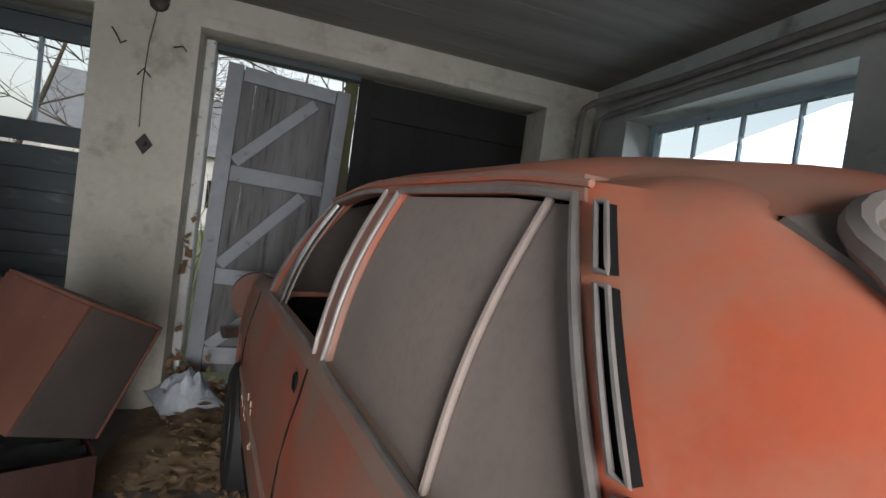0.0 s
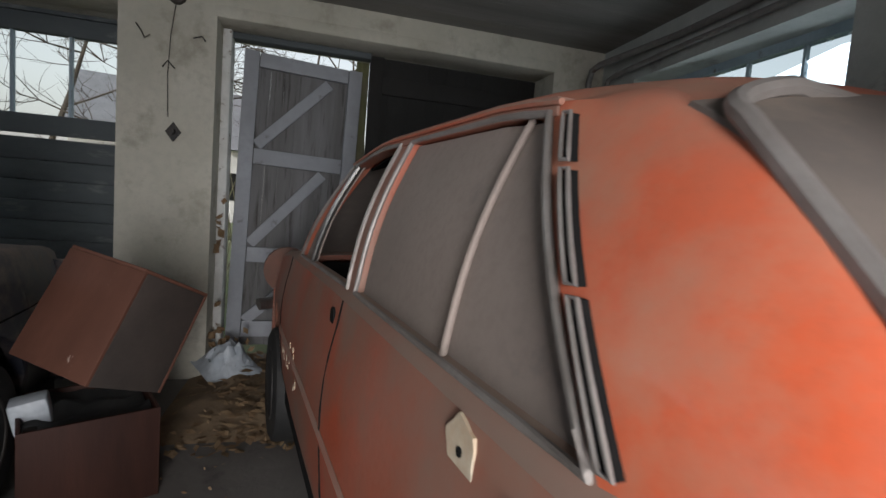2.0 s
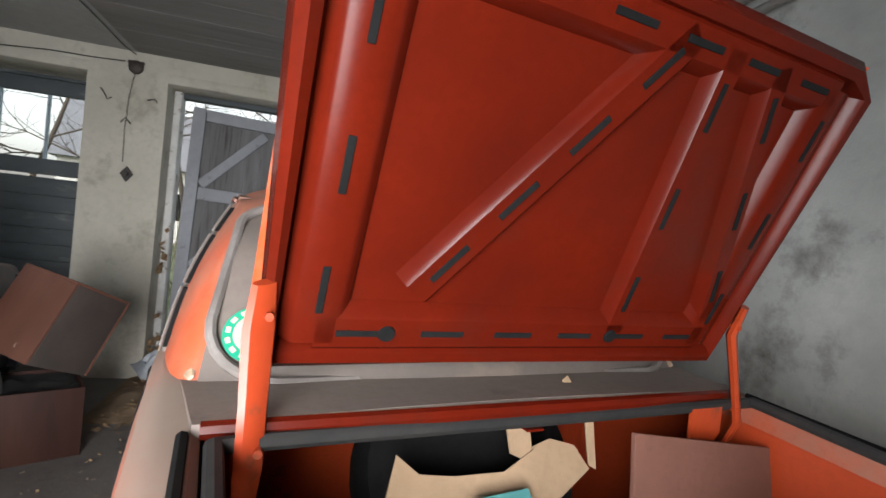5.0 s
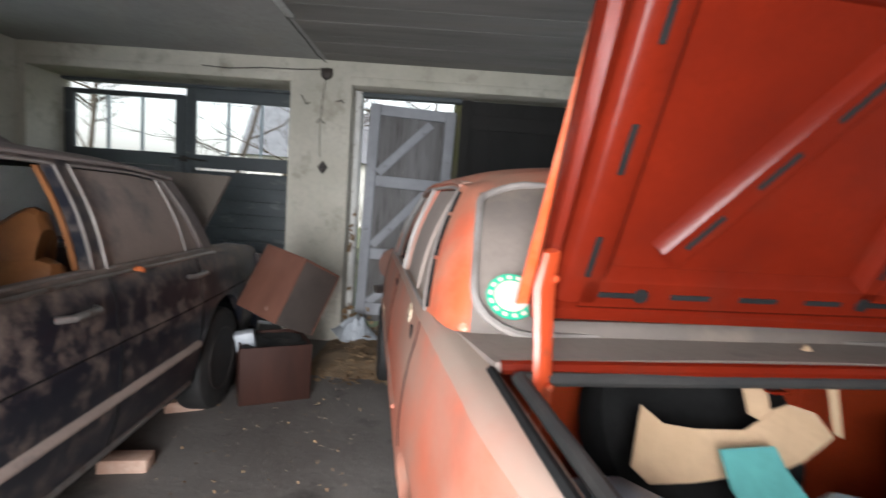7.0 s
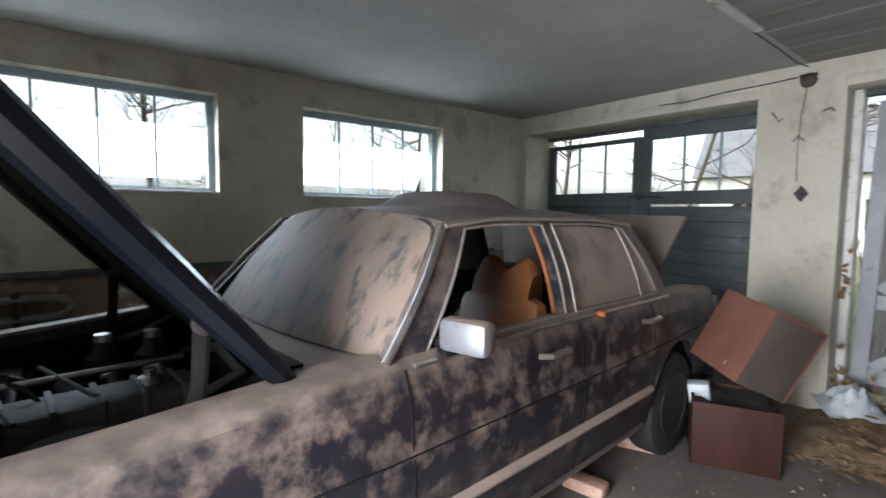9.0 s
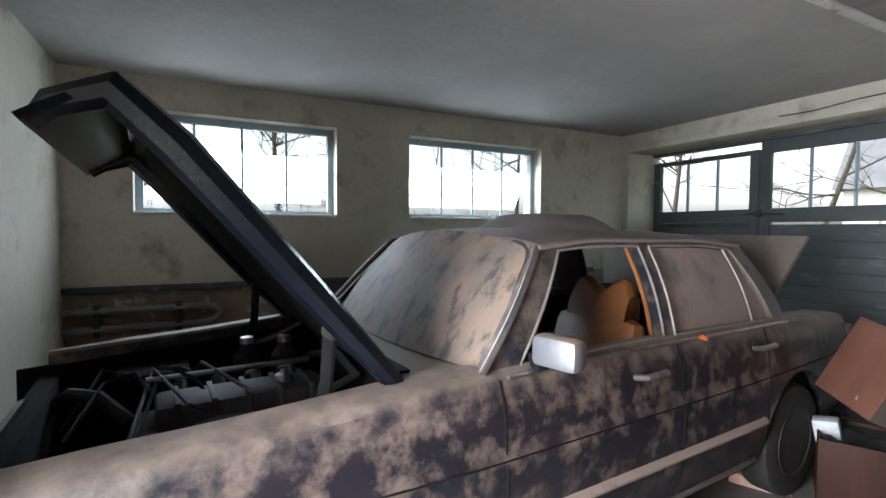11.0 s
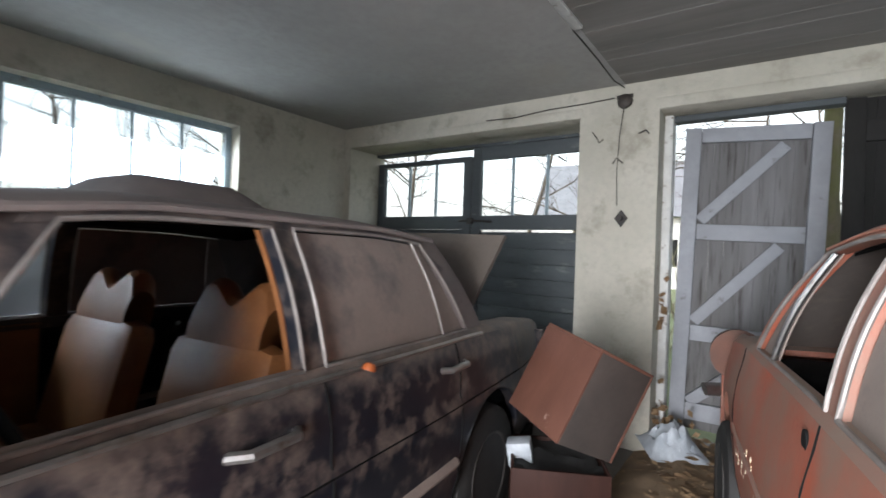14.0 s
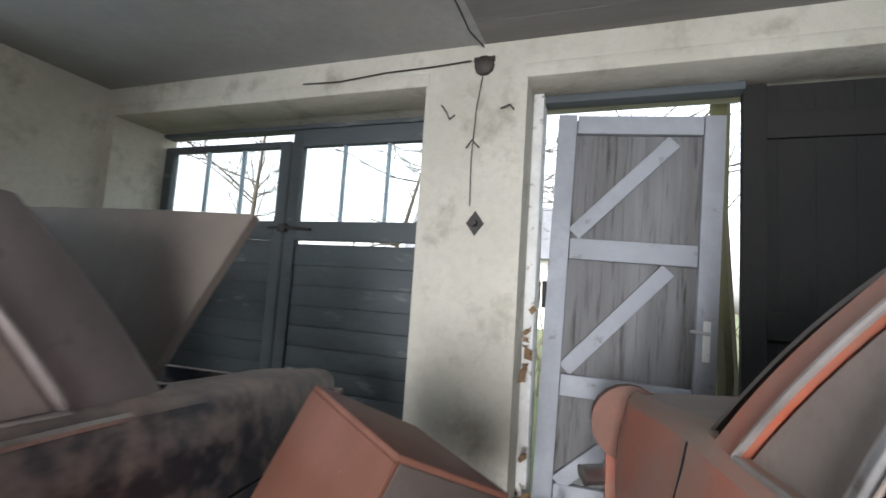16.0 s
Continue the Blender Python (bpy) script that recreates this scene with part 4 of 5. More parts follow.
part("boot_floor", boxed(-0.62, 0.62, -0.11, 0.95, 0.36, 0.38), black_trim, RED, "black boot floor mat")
part("boot_wall", boxed(-0.66, 0.66, 0.95, 0.98, 0.26, 0.90), red_hinge, RED, "orange-red boot bulkhead")
for sx in (-1, 1):
    part("boot_side", grid(bmesh.new(), [[(sx * 0.62, -0.10, 0.40), (sx * 0.61, -0.10, 0.85)], [(sx * 0.58, 0.35, 0.40), (sx * 0.605, 0.35, 0.90)], [(sx * 0.54, 0.7, 0.40), (sx * 0.61, 0.7, 0.91)], [(sx * 0.58, 0.95, 0.40), (sx * 0.62, 0.95, 0.91)]], (sx * 0.02, 0, 0)), red_hinge if sx > 0 else black_trim, RED, "bare inner wing of the boot")
# the boot lid, standing open
HINGE = pose(0, 0.50, 1.035) @ Matrix.Rotation(radians(-66), 4, "X") @ Matrix.Rotation(radians(180), 4, "Z")
lid = part("boot_lid", boxed(-0.02, 0.02, 0.44, 0.46, 0.895, 0.90), red_inner_shaded, RED, "raised boot lid, glossy orange-red inside with shade in its colour")
ribbed_lid(lid, HINGE, 0.55, 0.71, red_paint, red_inner_shaded)
for sx in (-1, 1):
    arm = part("hinge_arm", tubed([(sx * 0.53, 0.52, 0.80), (sx * 0.535, 0.42, 0.82), (sx * 0.535, 0.385, 0.90), (sx * 0.535, 0.40, 0.99), (sx * 0.535, 0.42, 1.10), (sx * 0.535, 0.395, 1.17)], [0.016, 0.022, 0.024, 0.024, 0.028, 0.02], 8, flat=0.45), red_hinge, RED, "bent orange-red hinge arm")
    for z, y in ((0.93, 0.392), (1.12, 0.412)):
        part("bolt", lathe(bmesh.new(), [(0.0, -0.012), (0.007, -0.012), (0.007, 0.012), (0.0, 0.012)], 6, pose(sx * 0.525, y - 0.006, z, 90, 0, 0)), red_hinge, arm)
    if sx > 0:
        part("hinge_bracket", prism(bmesh.new(), [(-0.05, 0.03), (0.05, 0.03), (0.05, -0.03), (0.0, -0.085), (-0.05, -0.05)], 0.008, pose(sx * 0.44, 0.40, 0.905, 90, 0, 0)), red_hinge, RED, "pointed orange-red hinge bracket")
for x, y, sx in ((-0.66, 0.66, -1), (0.66, 0.66, 1), (-0.66, 3.14, -1), (0.66, 3.14, 1)):
    wheel(RED, x, y, 0.19, 0.29, sx)
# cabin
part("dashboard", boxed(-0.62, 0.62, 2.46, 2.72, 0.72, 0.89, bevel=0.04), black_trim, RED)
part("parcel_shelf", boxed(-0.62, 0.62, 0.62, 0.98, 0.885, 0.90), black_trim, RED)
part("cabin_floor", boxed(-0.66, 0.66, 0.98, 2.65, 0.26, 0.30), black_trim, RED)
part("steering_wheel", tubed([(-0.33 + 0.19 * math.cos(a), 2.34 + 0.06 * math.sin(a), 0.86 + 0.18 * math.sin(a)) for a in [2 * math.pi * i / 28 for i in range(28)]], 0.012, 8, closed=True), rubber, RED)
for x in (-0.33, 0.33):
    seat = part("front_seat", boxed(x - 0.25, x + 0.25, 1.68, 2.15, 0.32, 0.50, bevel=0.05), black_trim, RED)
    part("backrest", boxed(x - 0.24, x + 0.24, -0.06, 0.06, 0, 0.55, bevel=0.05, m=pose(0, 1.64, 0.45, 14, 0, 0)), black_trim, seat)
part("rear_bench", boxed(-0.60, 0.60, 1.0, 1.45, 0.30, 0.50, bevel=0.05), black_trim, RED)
# round green sticker in the corner of the rear screen
base = Matrix.Translation((-0.522, 0.648, 1.038)) @ Matrix.Rotation(radians(50), 4, "X") @ Matrix.Rotation(radians(-7), 4, "Y")
sticker = part("window_sticker", lathe(bmesh.new(), [(0.0, 0.0), (0.059, 0.0), (0.059, 0.003), (0.0, 0.003)], 36, base), green_sticker, RED, "round green and pink sticker")
part("sticker_centre", lathe(bmesh.new(), [(0.0, 0.0032), (0.040, 0.0032), (0.040, 0.0045), (0.0, 0.0045)], 36, base), pink_sticker, sticker)
for i in range(14):
    a = 2 * math.pi * i / 14
    part("lettering_bar", boxed(-0.006, 0.006, 0.045, 0.054, 0.0032, 0.004, m=base @ Matrix.Rotation(a, 4, "Z")), pink_sticker, sticker, smooth=False)

chips = random.Random(8)
for k in range(16):
    y, z = chips.uniform(2.15, 2.62), chips.uniform(0.50, 0.64)
    s = chips.uniform(0.006, 0.014)
    part("paint_chip", lathe(bmesh.new(), [(0.0, -0.002), (s, -0.002), (s, 0.0012), (0.0, 0.0012)], 7, pose(-red.wide(y, z), y, z, 0, -90, 0) @ Matrix.Diagonal((1.4, 0.7, 1, 1))), filler, RED, "flaked pale spot")
# things lying in the boot
at = RED.matrix_world


def loose(name, bm, material, label, category, m=None, smooth=True):
    return solid(name, bm, material, label, category, m=at @ (m or Matrix()), smooth=smooth)


tyre = thing("spare_wheel", at @ pose(0.0, 0.70, 0.69, 58, 0, 0), "black spare wheel leaning in the boot", "wheel")
part("tyre", lathe(bmesh.new(), [(0.15, -0.07), (0.23, -0.085), (0.27, -0.07), (0.285, -0.03), (0.285, 0.03), (0.27, 0.07), (0.23, 0.085), (0.15, 0.07)], 32), black_trim, tyre)
part("rim", lathe(bmesh.new(), [(0.02, 0.02), (0.08, 0.035), (0.12, 0.02), (0.16, 0.06), (0.165, 0.05), (0.03, -0.03)], 28), black_trim, tyre)
loose("brown_board", boxed(-0.22, 0.22, -0.006, 0.006, 0, 0.42, bevel=0.002), brown_board, "square brown hardboard leaning in the boot", "board", pose(0.31, 0.24, 0.485, -14, 9, 0))
loose("wood_plank", boxed(-0.27, 0.27, -0.05, 0.05, 0, 0.02, bevel=0.003), card, "pale wooden plank lying across the boot", "plank", pose(0.40, 0.15, 0.70, 14, -4, 3))


def torn(name, pts, m, label, mat=card, depth=0.004):
    return loose(name, prism(bmesh.new(), pts, depth), mat, label, "cardboard", m, smooth=False)


torn("cardboard_scrap", [(-0.22, 0.0), (-0.17, 0.115), (-0.13, 0.075), (-0.06, 0.06), (0.05, 0.05), (0.13, 0.08), (0.12, -0.03), (0.02, -0.035), (-0.10, -0.04), (-0.19, -0.035)], pose(-0.09, 0.45, 0.755, 62, -4, 0), "torn tan cardboard flap in the boot")
torn("cardboard_scrap", [(0.0, -0.02), (0.06, 0.0), (0.145, 0.05), (0.11, 0.10), (0.045, 0.115), (-0.005, 0.10), (-0.005, 0.15), (0.03, 0.185), (0.0, 0.215), (-0.04, 0.20), (-0.085, 0.225), (-0.10, 0.19), (-0.065, 0.15), (-0.06, 0.09), (-0.015, 0.07)], pose(0.035, 0.455, 0.745, 66, 3, 0), "pale torn cardboard piece in the boot")
torn("cardboard_scrap", [(0.0, 0.0), (0.018, -0.01), (0.03, 0.10), (-0.03, 0.19), (-0.045, 0.18), (0.005, 0.09)], pose(0.165, 0.46, 0.80, 70, 0, 0), "curled strip of brown cardboard in the boot")
torn("teal_folder", [(-0.045, 0.0), (0.02, -0.005), (0.09, 0.025), (0.05, 0.09), (0.038, 0.135), (-0.085, 0.13), (-0.08, 0.06)], pose(-0.07, 0.34, 0.685, 60, 0, 0), "crumpled teal paper folder in the boot", teal)
bm = bmesh.new()
tube(bm, [(0, 0, 0), (0.03, 0, 0.004), (0.11, 0, 0.0), (0.14, 0, 0.0)], [0.02, 0.03, 0.03, 0.022], 12)
loose("plastic_bottle", bm, plastic_blue, "small clear plastic bottle with red cap", "bottle", pose(0.03, 0.34, 0.71, 0, 10, 4))
loose("bottle_cap", tubed([(0, 0, 0), (0.03, 0, 0)], 0.024, 12), red_plastic, "small red plastic bottle cap in boot", "cap", pose(0.15, 0.345, 0.695))
loose("plastic_jug", boxed(-0.07, 0.07, -0.10, 0.10, 0.0, 0.24, bevel=0.035), plastic_blue, "dull blue-grey plastic can in the boot", "can", pose(-0.44, 0.22, 0.57, -12, 8, 10))


# -- the dark limousine: the tail to the north, the nose towards the aisle's south end --
DARK = thing("dark_saloon_car", pose(-2.305, 3.044, 0.03, 0, 0, 184.6), "dusty navy four-door saloon with bonnet and boot open", "car")
drk = Shell(4.25, 0.87, 0.24,
            [(0.0, 0.87), (0.4, 0.915), (1.1, 0.945), (2.2, 0.955), (2.9, 0.945), (3.9, 0.88), (4.25, 0.86)],
            [(0.0, 0.90), (0.5, 0.97), (1.4, 1.0), (3.0, 1.0), (3.8, 0.97), (4.25, 0.90)],
            [(0.86, 0.31, 0.36), (3.42, 0.31, 0.36)],
            [(0.0, 0.93), (0.25, 0.985), (0.5, 1.0), (0.66, 1.0), (0.70, 0.985), (0.76, 0.985), (0.86, 0.98), (1.0, 0.945)], 0.035, 0.645,
            lambda y: along([(1.0, 1.34), (1.6, 1.385), (2.3, 1.39), (2.7, 1.355)], y))
for sx in (-1, 1):
    part("body_side", drk.side(sx, 0.0, 4.25, [(0.0, 0.64), (0.72, 0.66), (0.82, 0.74), (2.9, 0.74), (3.0, 0.65), (4.25, 0.61)]), navy, DARK, "navy paint under brown dust and smears")
D_REAR, D_DIV, D_B0, D_B1, D_A = (1.04, 1.29), (1.25, 1.335), (1.92, 1.945), (2.0, 2.02), (2.80, 2.48)
for sx in (-1, 1):
    part("centre_pillar", drk.strip(sx, D_B0, D_B1, thick=0.045), navy, DARK)
    part("front_pillar", drk.strip(sx, (D_A[0] + 0.005, D_A[1] + 0.005), (D_A[0] + 0.15, D_A[1] + 0.11), thick=0.05), navy, DARK)
    part("roof_rail", drk.strip(sx, (1.0, 1.25), (2.86, 2.54), 0.92, 1.02, out=0.004, thick=0.04, k=14, n=4), navy, DARK)
    part("gutter", tubed([drk.rail(sx, lerp(0.92, 2.92, i / 20), lerp(1.18, 2.60, i / 20), 0.985, 0.016) for i in range(21)], 0.010, 6), navy_dust, DARK, "dusty drip rail")
    part("pillar_trim", tubed(drk.edge(sx, (D_A[0] + 0.16, D_A[1] + 0.12), 0.0, 1.0, 0.006), 0.013, 8), chrome, DARK, "dull chrome strip along the pillar")
    part("rear_door_glass", drk.strip(sx, (D_DIV[0] + 0.002, D_DIV[1] + 0.002), (D_B0[0] - 0.015, D_B0[1] - 0.015), 0.03, 0.92, -0.012, 0.005), dusty_glass, DARK, "side window under thick brown dust")
    part("rear_quarterlight", drk.strip(sx, (D_REAR[0] + 0.015, D_REAR[1] + 0.01), (D_DIV[0] - 0.002, D_DIV[1] - 0.002), 0.03, 0.92, -0.012, 0.005), dusty_glass, DARK, "quarterlight under thick brown dust")
    part("divider_bar", tubed(drk.edge(sx, D_DIV, 0.0, 0.93, 0.0), 0.0055, 8), dull_trim, DARK)
    for a, b in ((D_REAR, D_B0), (D_B1, D_A)):
        loop = drk.edge(sx, a, 0.01, 0.93, 0.004) + [drk.rail(sx, lerp(a[0], b[0], i / 8), lerp(a[1], b[1], i / 8), 0.935, 0.004) for i in range(1, 8)] + drk.edge(sx, b, 0.93, 0.01, 0.004) + [drk.rail(sx, lerp(b[0], a[0], i / 8), lerp(b[1], a[1], i / 8), 0.008, 0.004) for i in range(1, 8)]
        part("window_trim", tubed(loop, 0.006, 8, closed=True), dull_trim, DARK, "dull chrome window surround")
    part("waist_moulding", tubed([(sx * (drk.wide(y, drk.zb(y)) + 0.001), y, drk.zb(y) + 0.004) for y in [0.95 + 0.107 * i for i in range(19)]], 0.009, 6), chrome, DARK)
    part("side_moulding", tubed([(sx * (drk.wide(y, 0.49) + 0.004), y, 0.49) for y in [1.26 + 0.094 * i for i in range(20)]], 0.022, 8, flat=0.6), dusty_glass, DARK, "dust-caked rubbing strip")
    part("rocker_trim", tubed([(sx * (drk.wide(y, 0.27) + 0.003), y, 0.27) for y in [1.26 + 0.094 * i for i in range(20)]], 0.014, 6), chrome, DARK)
    for y in (1.22, 1.96, 2.91):
        part("door_seam", tubed([(sx * (drk.wide(y, z) - 0.001), y, z) for z in [lerp(max(0.28, drk.low(y) + 0.02), drk.zb(y), i / 10) for i in range(11)]], 0.004, 5), black_trim, DARK)
    part("swage_line", tubed([(sx * (drk.wide(y, 0.70) - 0.001), y, 0.70) for y in [0.2 + 0.133 * i for i in range(30)]], 0.004, 5), black_trim, DARK)
    for y in (1.27, 2.17):
        handle = part("door_handle", tubed([(sx * (drk.wide(y, 0.86) - 0.01), y - 0.10, 0.86), (sx * (drk.wide(y, 0.86) + 0.022), y - 0.075, 0.86), (sx * (drk.wide(y, 0.86) + 0.026), y + 0.06, 0.86), (sx * (drk.wide(y, 0.86) - 0.01), y + 0.10, 0.86)], 0.014, 8, flat=0.8), chrome, DARK, "chrome pull door handle")
mirror = part("wing_mirror", boxed(-0.088, 0.088, -0.04, 0.04, -0.054, 0.054, bevel=0.024, m=pose(-0.90, 2.73, 1.03, 0, 0, 10)), silver, DARK, "pale dusty mirror housing")
part("stalk", boxed(-0.84, -0.77, 2.70, 2.76, 0.95, 1.01, bevel=0.012), black_trim, mirror)
part("front_door_glass", drk.strip(1, (D_B1[0] + 0.012, D_B1[1] + 0.012), (D_A[0] - 0.012, D_A[1] - 0.012), 0.03, 0.92, -0.012, 0.005), frosted, DARK, "dust-frosted front door window").visible_shadow = False
drk.roof(1.08, 2.56, 0.022, navy_dust, DARK)
part("sunroof_panel", grid(bmesh.new(), [[(u * 0.40, 1.70 + 0.55 * v, 1.405 + 0.115 * (1 - u ** 4) * min(1.0, 1.5 * math.sin(math.pi * v))) for u in [lerp(-1, 1, i / 10) for i in range(11)]] for v in [j / 8 for j in range(9)]], (0, 0, -0.02)), navy_dust, DARK, "tilted dusty sunroof panel")
D_BACK = ((0.66, 0.80, 0.93, -0.08), (0.55, 1.06, 1.36, -0.04))
rows = drk.screen(*D_BACK, bulge=0.03)
drk.cap(drk.roof_rows[0], D_BACK[1], 1.22, navy_dust, DARK)
part("rear_window", grid(bmesh.new(), rows, (0, 0.006, -0.006)), glass, DARK)
for sx in (-1, 1):
    corner = []
    for j in range(13):
        s = j / 12
        a, c, b = Vector(drk.rail(sx, 1.03, 1.28, s)), Vector(drk.rail(sx, 0.7, 1.02, s)), Vector(rows[j][-1 if sx > 0 else 0])
        corner.append([a * (1 - k) ** 2 + c * 2 * k * (1 - k) + b * k * k for k in [i / 12 for i in range(13)]])
    part("rear_corner_panel", grid(bmesh.new(), corner, (-sx * 0.015, 0.015, -0.012)), navy_dust, DARK)
D_FRONT = ((0.75, 2.90, 0.945, 0.10), (0.60, 2.58, 1.362, 0.05))
rows = drk.screen(*D_FRONT, bulge=0.03)
drk.cap(drk.roof_rows[-1], D_FRONT[1], 2.53, navy_dust, DARK)
part("windscreen", grid(bmesh.new(), rows, (0, 0.006, 0.006)), windscreen_dust, DARK, "windscreen under smeared brown dust")
part("window_trim", tubed(rounded_rim(rows, 0.12), 0.012, 8, closed=True), chrome, DARK)
deck(DARK, "scuttle", 2.88, 3.10, 0.74, 0.72, 0.94, 0.92, 0.015, dusty_glass, "scuttle thick with brown dust")
deck(DARK, "rear_deck", 0.68, 0.82, 0.68, 0.68, 0.91, 0.92, 0.012, navy_dust)
part("tail_panel", grid(bmesh.new(), [[(lerp(-0.80, 0.80, i / 12), 0.03 * abs(lerp(-1, 1, i / 12)) ** 3, z) for i in range(13)] for z in (0.24, 0.4, 0.6, 0.75, 0.84)], (0, 0.03, 0)), navy, DARK)
part("nose_panel", grid(bmesh.new(), [[(lerp(-0.80, 0.80, i / 12), 4.25 - 0.03 * abs(lerp(-1, 1, i / 12)) ** 3, z) for i in range(13)] for z in (0.24, 0.4, 0.6, 0.78)], (0, -0.03, 0)), navy, DARK)
part("grille", boxed(-0.26, 0.26, 4.23, 4.29, 0.48, 0.80, bevel=0.015), chrome, DARK)
for y, name in ((-0.07, "rear_bumper"), (4.31, "front_bumper")):
    part(name, tubed([(lerp(-0.9, 0.9, i / 16), y + (0.12 if y < 0 else -0.12) * abs(lerp(-1, 1, i / 16)) ** 5, 0.46) for i in range(17)], 0.055, 10, flat=0.6), chrome, DARK)
for sx in (-1, 1):
    part("tail_lamp", boxed(sx * 0.46, sx * 0.80, -0.025, 0.02, 0.60, 0.76, bevel=0.012), red_plastic, DARK)
    part("headlamp", boxed(sx * 0.36, sx * 0.76, 4.21, 4.27, 0.58, 0.74, bevel=0.02), chrome, DARK)
part("underbody", boxed(-0.78, 0.78, 0.10, 4.15, 0.21, 0.27), black_trim, DARK)
part("boot_floor", boxed(-0.66, 0.66, 0.05, 0.95, 0.42, 0.44), black_trim, DARK)
part("boot_wall", boxed(-0.74, 0.74, 0.95, 0.98, 0.27, 0.90), black_trim, DARK)
lid = part("boot_lid", grid(bmesh.new(), [[(u * 0.66 * (1 - 0.02 * v), 0.70 + 0.12 * v - 0.0 * v, 0.95) for u in (-1, 1)] for v in (0, 0.2)], (0, 0, -0.01)), navy, DARK, "raised boot lid under brown dust")
HM = pose(0, 0.70, 0.95) @ Matrix.Rotation(radians(-72), 4, "X") @ Matrix.Rotation(radians(180), 4, "Z")
bm = grid(bmesh.new(), [[(u * (0.60 + 0.15 * v), v * 0.47, 0.02 * (1 - u * u) + 0.02) for u in [lerp(-1, 1, i / 14) for i in range(15)]] for v in [j / 14 for j in range(15)]], (0, 0, -0.03))
bmesh.ops.transform(bm, matrix=HM, verts=bm.verts)
part("lid_panel", bm, lid_dust, lid, "lid skin coated with brown dust")
# the raised bonnet
bonnet = part("bonnet", grid(bmesh.new(), [[(u * 0.60, 3.12 + 0.06 * v, 0.955) for u in (-1, 1)] for v in (0, 1)], (0, 0, -0.01)), navy_edge, DARK, "raised navy bonnet")
BM = pose(0, 3.16, 0.93) @ Matrix.Rotation(radians(50), 4, "X")
bm = grid(bmesh.new(), [[(u * (0.70 - 0.05 * v), v * 1.15, 0.03 * (1 - u * u) - 0.05 * abs(u) ** 10 - 0.05 * max(0, v - 0.9) * 10) for u in [lerp(-1, 1, i / 16) for i in range(17)]] for v in [j / 16 for j in range(17)]], (0, 0, -0.012))
bmesh.ops.transform(bm, matrix=BM, verts=bm.verts)
part("bonnet_skin", bm, navy_edge, bonnet)
bm = grid(bmesh.new(), [[(u * 0.65, 1.15 + 0.04 * math.sin(a), -0.05 - 0.20 * a) for u in (-1, -0.5, 0, 0.5, 1)] for a in (0, 0.25, 0.5, 0.75, 1.0)], (0, -0.02, 0))
bmesh.ops.transform(bm, matrix=BM, verts=bm.verts)
part("bonnet_lip", bm, navy_edge, bonnet)
for sx in (-1, 1):
    bm = tubed([(sx * 0.68, 0.0, -0.03), (sx * 0.67, 0.45, -0.035), (sx * 0.65, 0.95, -0.04), (sx * 0.62, 1.13, -0.06), (sx * 0.61, 1.17, -0.18), (sx * 0.60, 1.16, -0.24)], [0.03, 0.045, 0.05, 0.05, 0.035, 0.02], 8)
    bmesh.ops.transform(bm, matrix=BM, verts=bm.verts)
    part("bonnet_edge", bm, navy_edge, bonnet)
    link = part("hinge_arm", tubed([(sx * 0.57, 3.50, 0.74), (sx * 0.60, 3.43, 0.84), (sx * 0.605, 3.41, 0.96), (sx * 0.61, 3.40, 1.12)], [0.05, 0.034, 0.022, 0.024], 8, flat=0.5), black_trim, DARK, "dusty steel bonnet hinge arm")
    part("pivot_bolt", lathe(bmesh.new(), [(0.0, -0.02), (0.026, -0.02), (0.026, 0.012), (0.012, 0.014), (0.012, 0.028), (0.0, 0.028)], 14, pose(sx * 0.625, 3.40, 1.12, 0, 90 * sx, 0)), alloy, link, "worn pivot bolt")
    part("scuttle_stay", grid(bmesh.new(), [[(sx * 0.66, 3.12, 0.93), (sx * 0.64, 3.14, 0.93)], [(sx * 0.64, 3.30, 0.86), (sx * 0.60, 3.32, 0.86)], [(sx * 0.62, 3.42, 0.84), (sx * 0.58, 3.44, 0.84)]], (0, 0, -0.02)), dusty_glass, DARK, "dust-covered wing support")
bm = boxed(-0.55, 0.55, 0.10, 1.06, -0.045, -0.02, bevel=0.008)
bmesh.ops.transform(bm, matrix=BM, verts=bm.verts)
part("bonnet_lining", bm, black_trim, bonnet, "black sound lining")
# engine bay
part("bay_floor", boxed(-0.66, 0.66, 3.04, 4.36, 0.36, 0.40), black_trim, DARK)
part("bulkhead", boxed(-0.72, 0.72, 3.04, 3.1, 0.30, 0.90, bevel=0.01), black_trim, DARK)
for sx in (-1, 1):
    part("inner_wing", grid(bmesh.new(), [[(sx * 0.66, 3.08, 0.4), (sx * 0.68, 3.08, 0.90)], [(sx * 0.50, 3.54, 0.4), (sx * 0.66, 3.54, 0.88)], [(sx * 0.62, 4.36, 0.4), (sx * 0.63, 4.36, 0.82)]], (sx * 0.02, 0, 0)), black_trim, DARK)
engine = part("engine_block", boxed(-0.22, 0.22, 3.22, 3.94, 0.42, 0.70, bevel=0.03), alloy, DARK, "oily engine with cam cover")
part("cam_cover", boxed(-0.11, 0.11, 3.24, 3.86, 0.70, 0.80, bevel=0.025), alloy, engine)
for i in range(5):
    part("cover_rib", boxed(-0.115, 0.115, 3.3 + 0.12 * i, 3.32 + 0.12 * i, 0.71, 0.808, bevel=0.003), alloy, engine)
part("oil_cap", lathe(bmesh.new(), [(0.0, 0.0), (0.035, 0.0), (0.035, 0.025), (0.015, 0.03), (0.015, 0.045), (0.0, 0.046)], 18, pose(0.0, 3.4, 0.80)), chrome, engine)
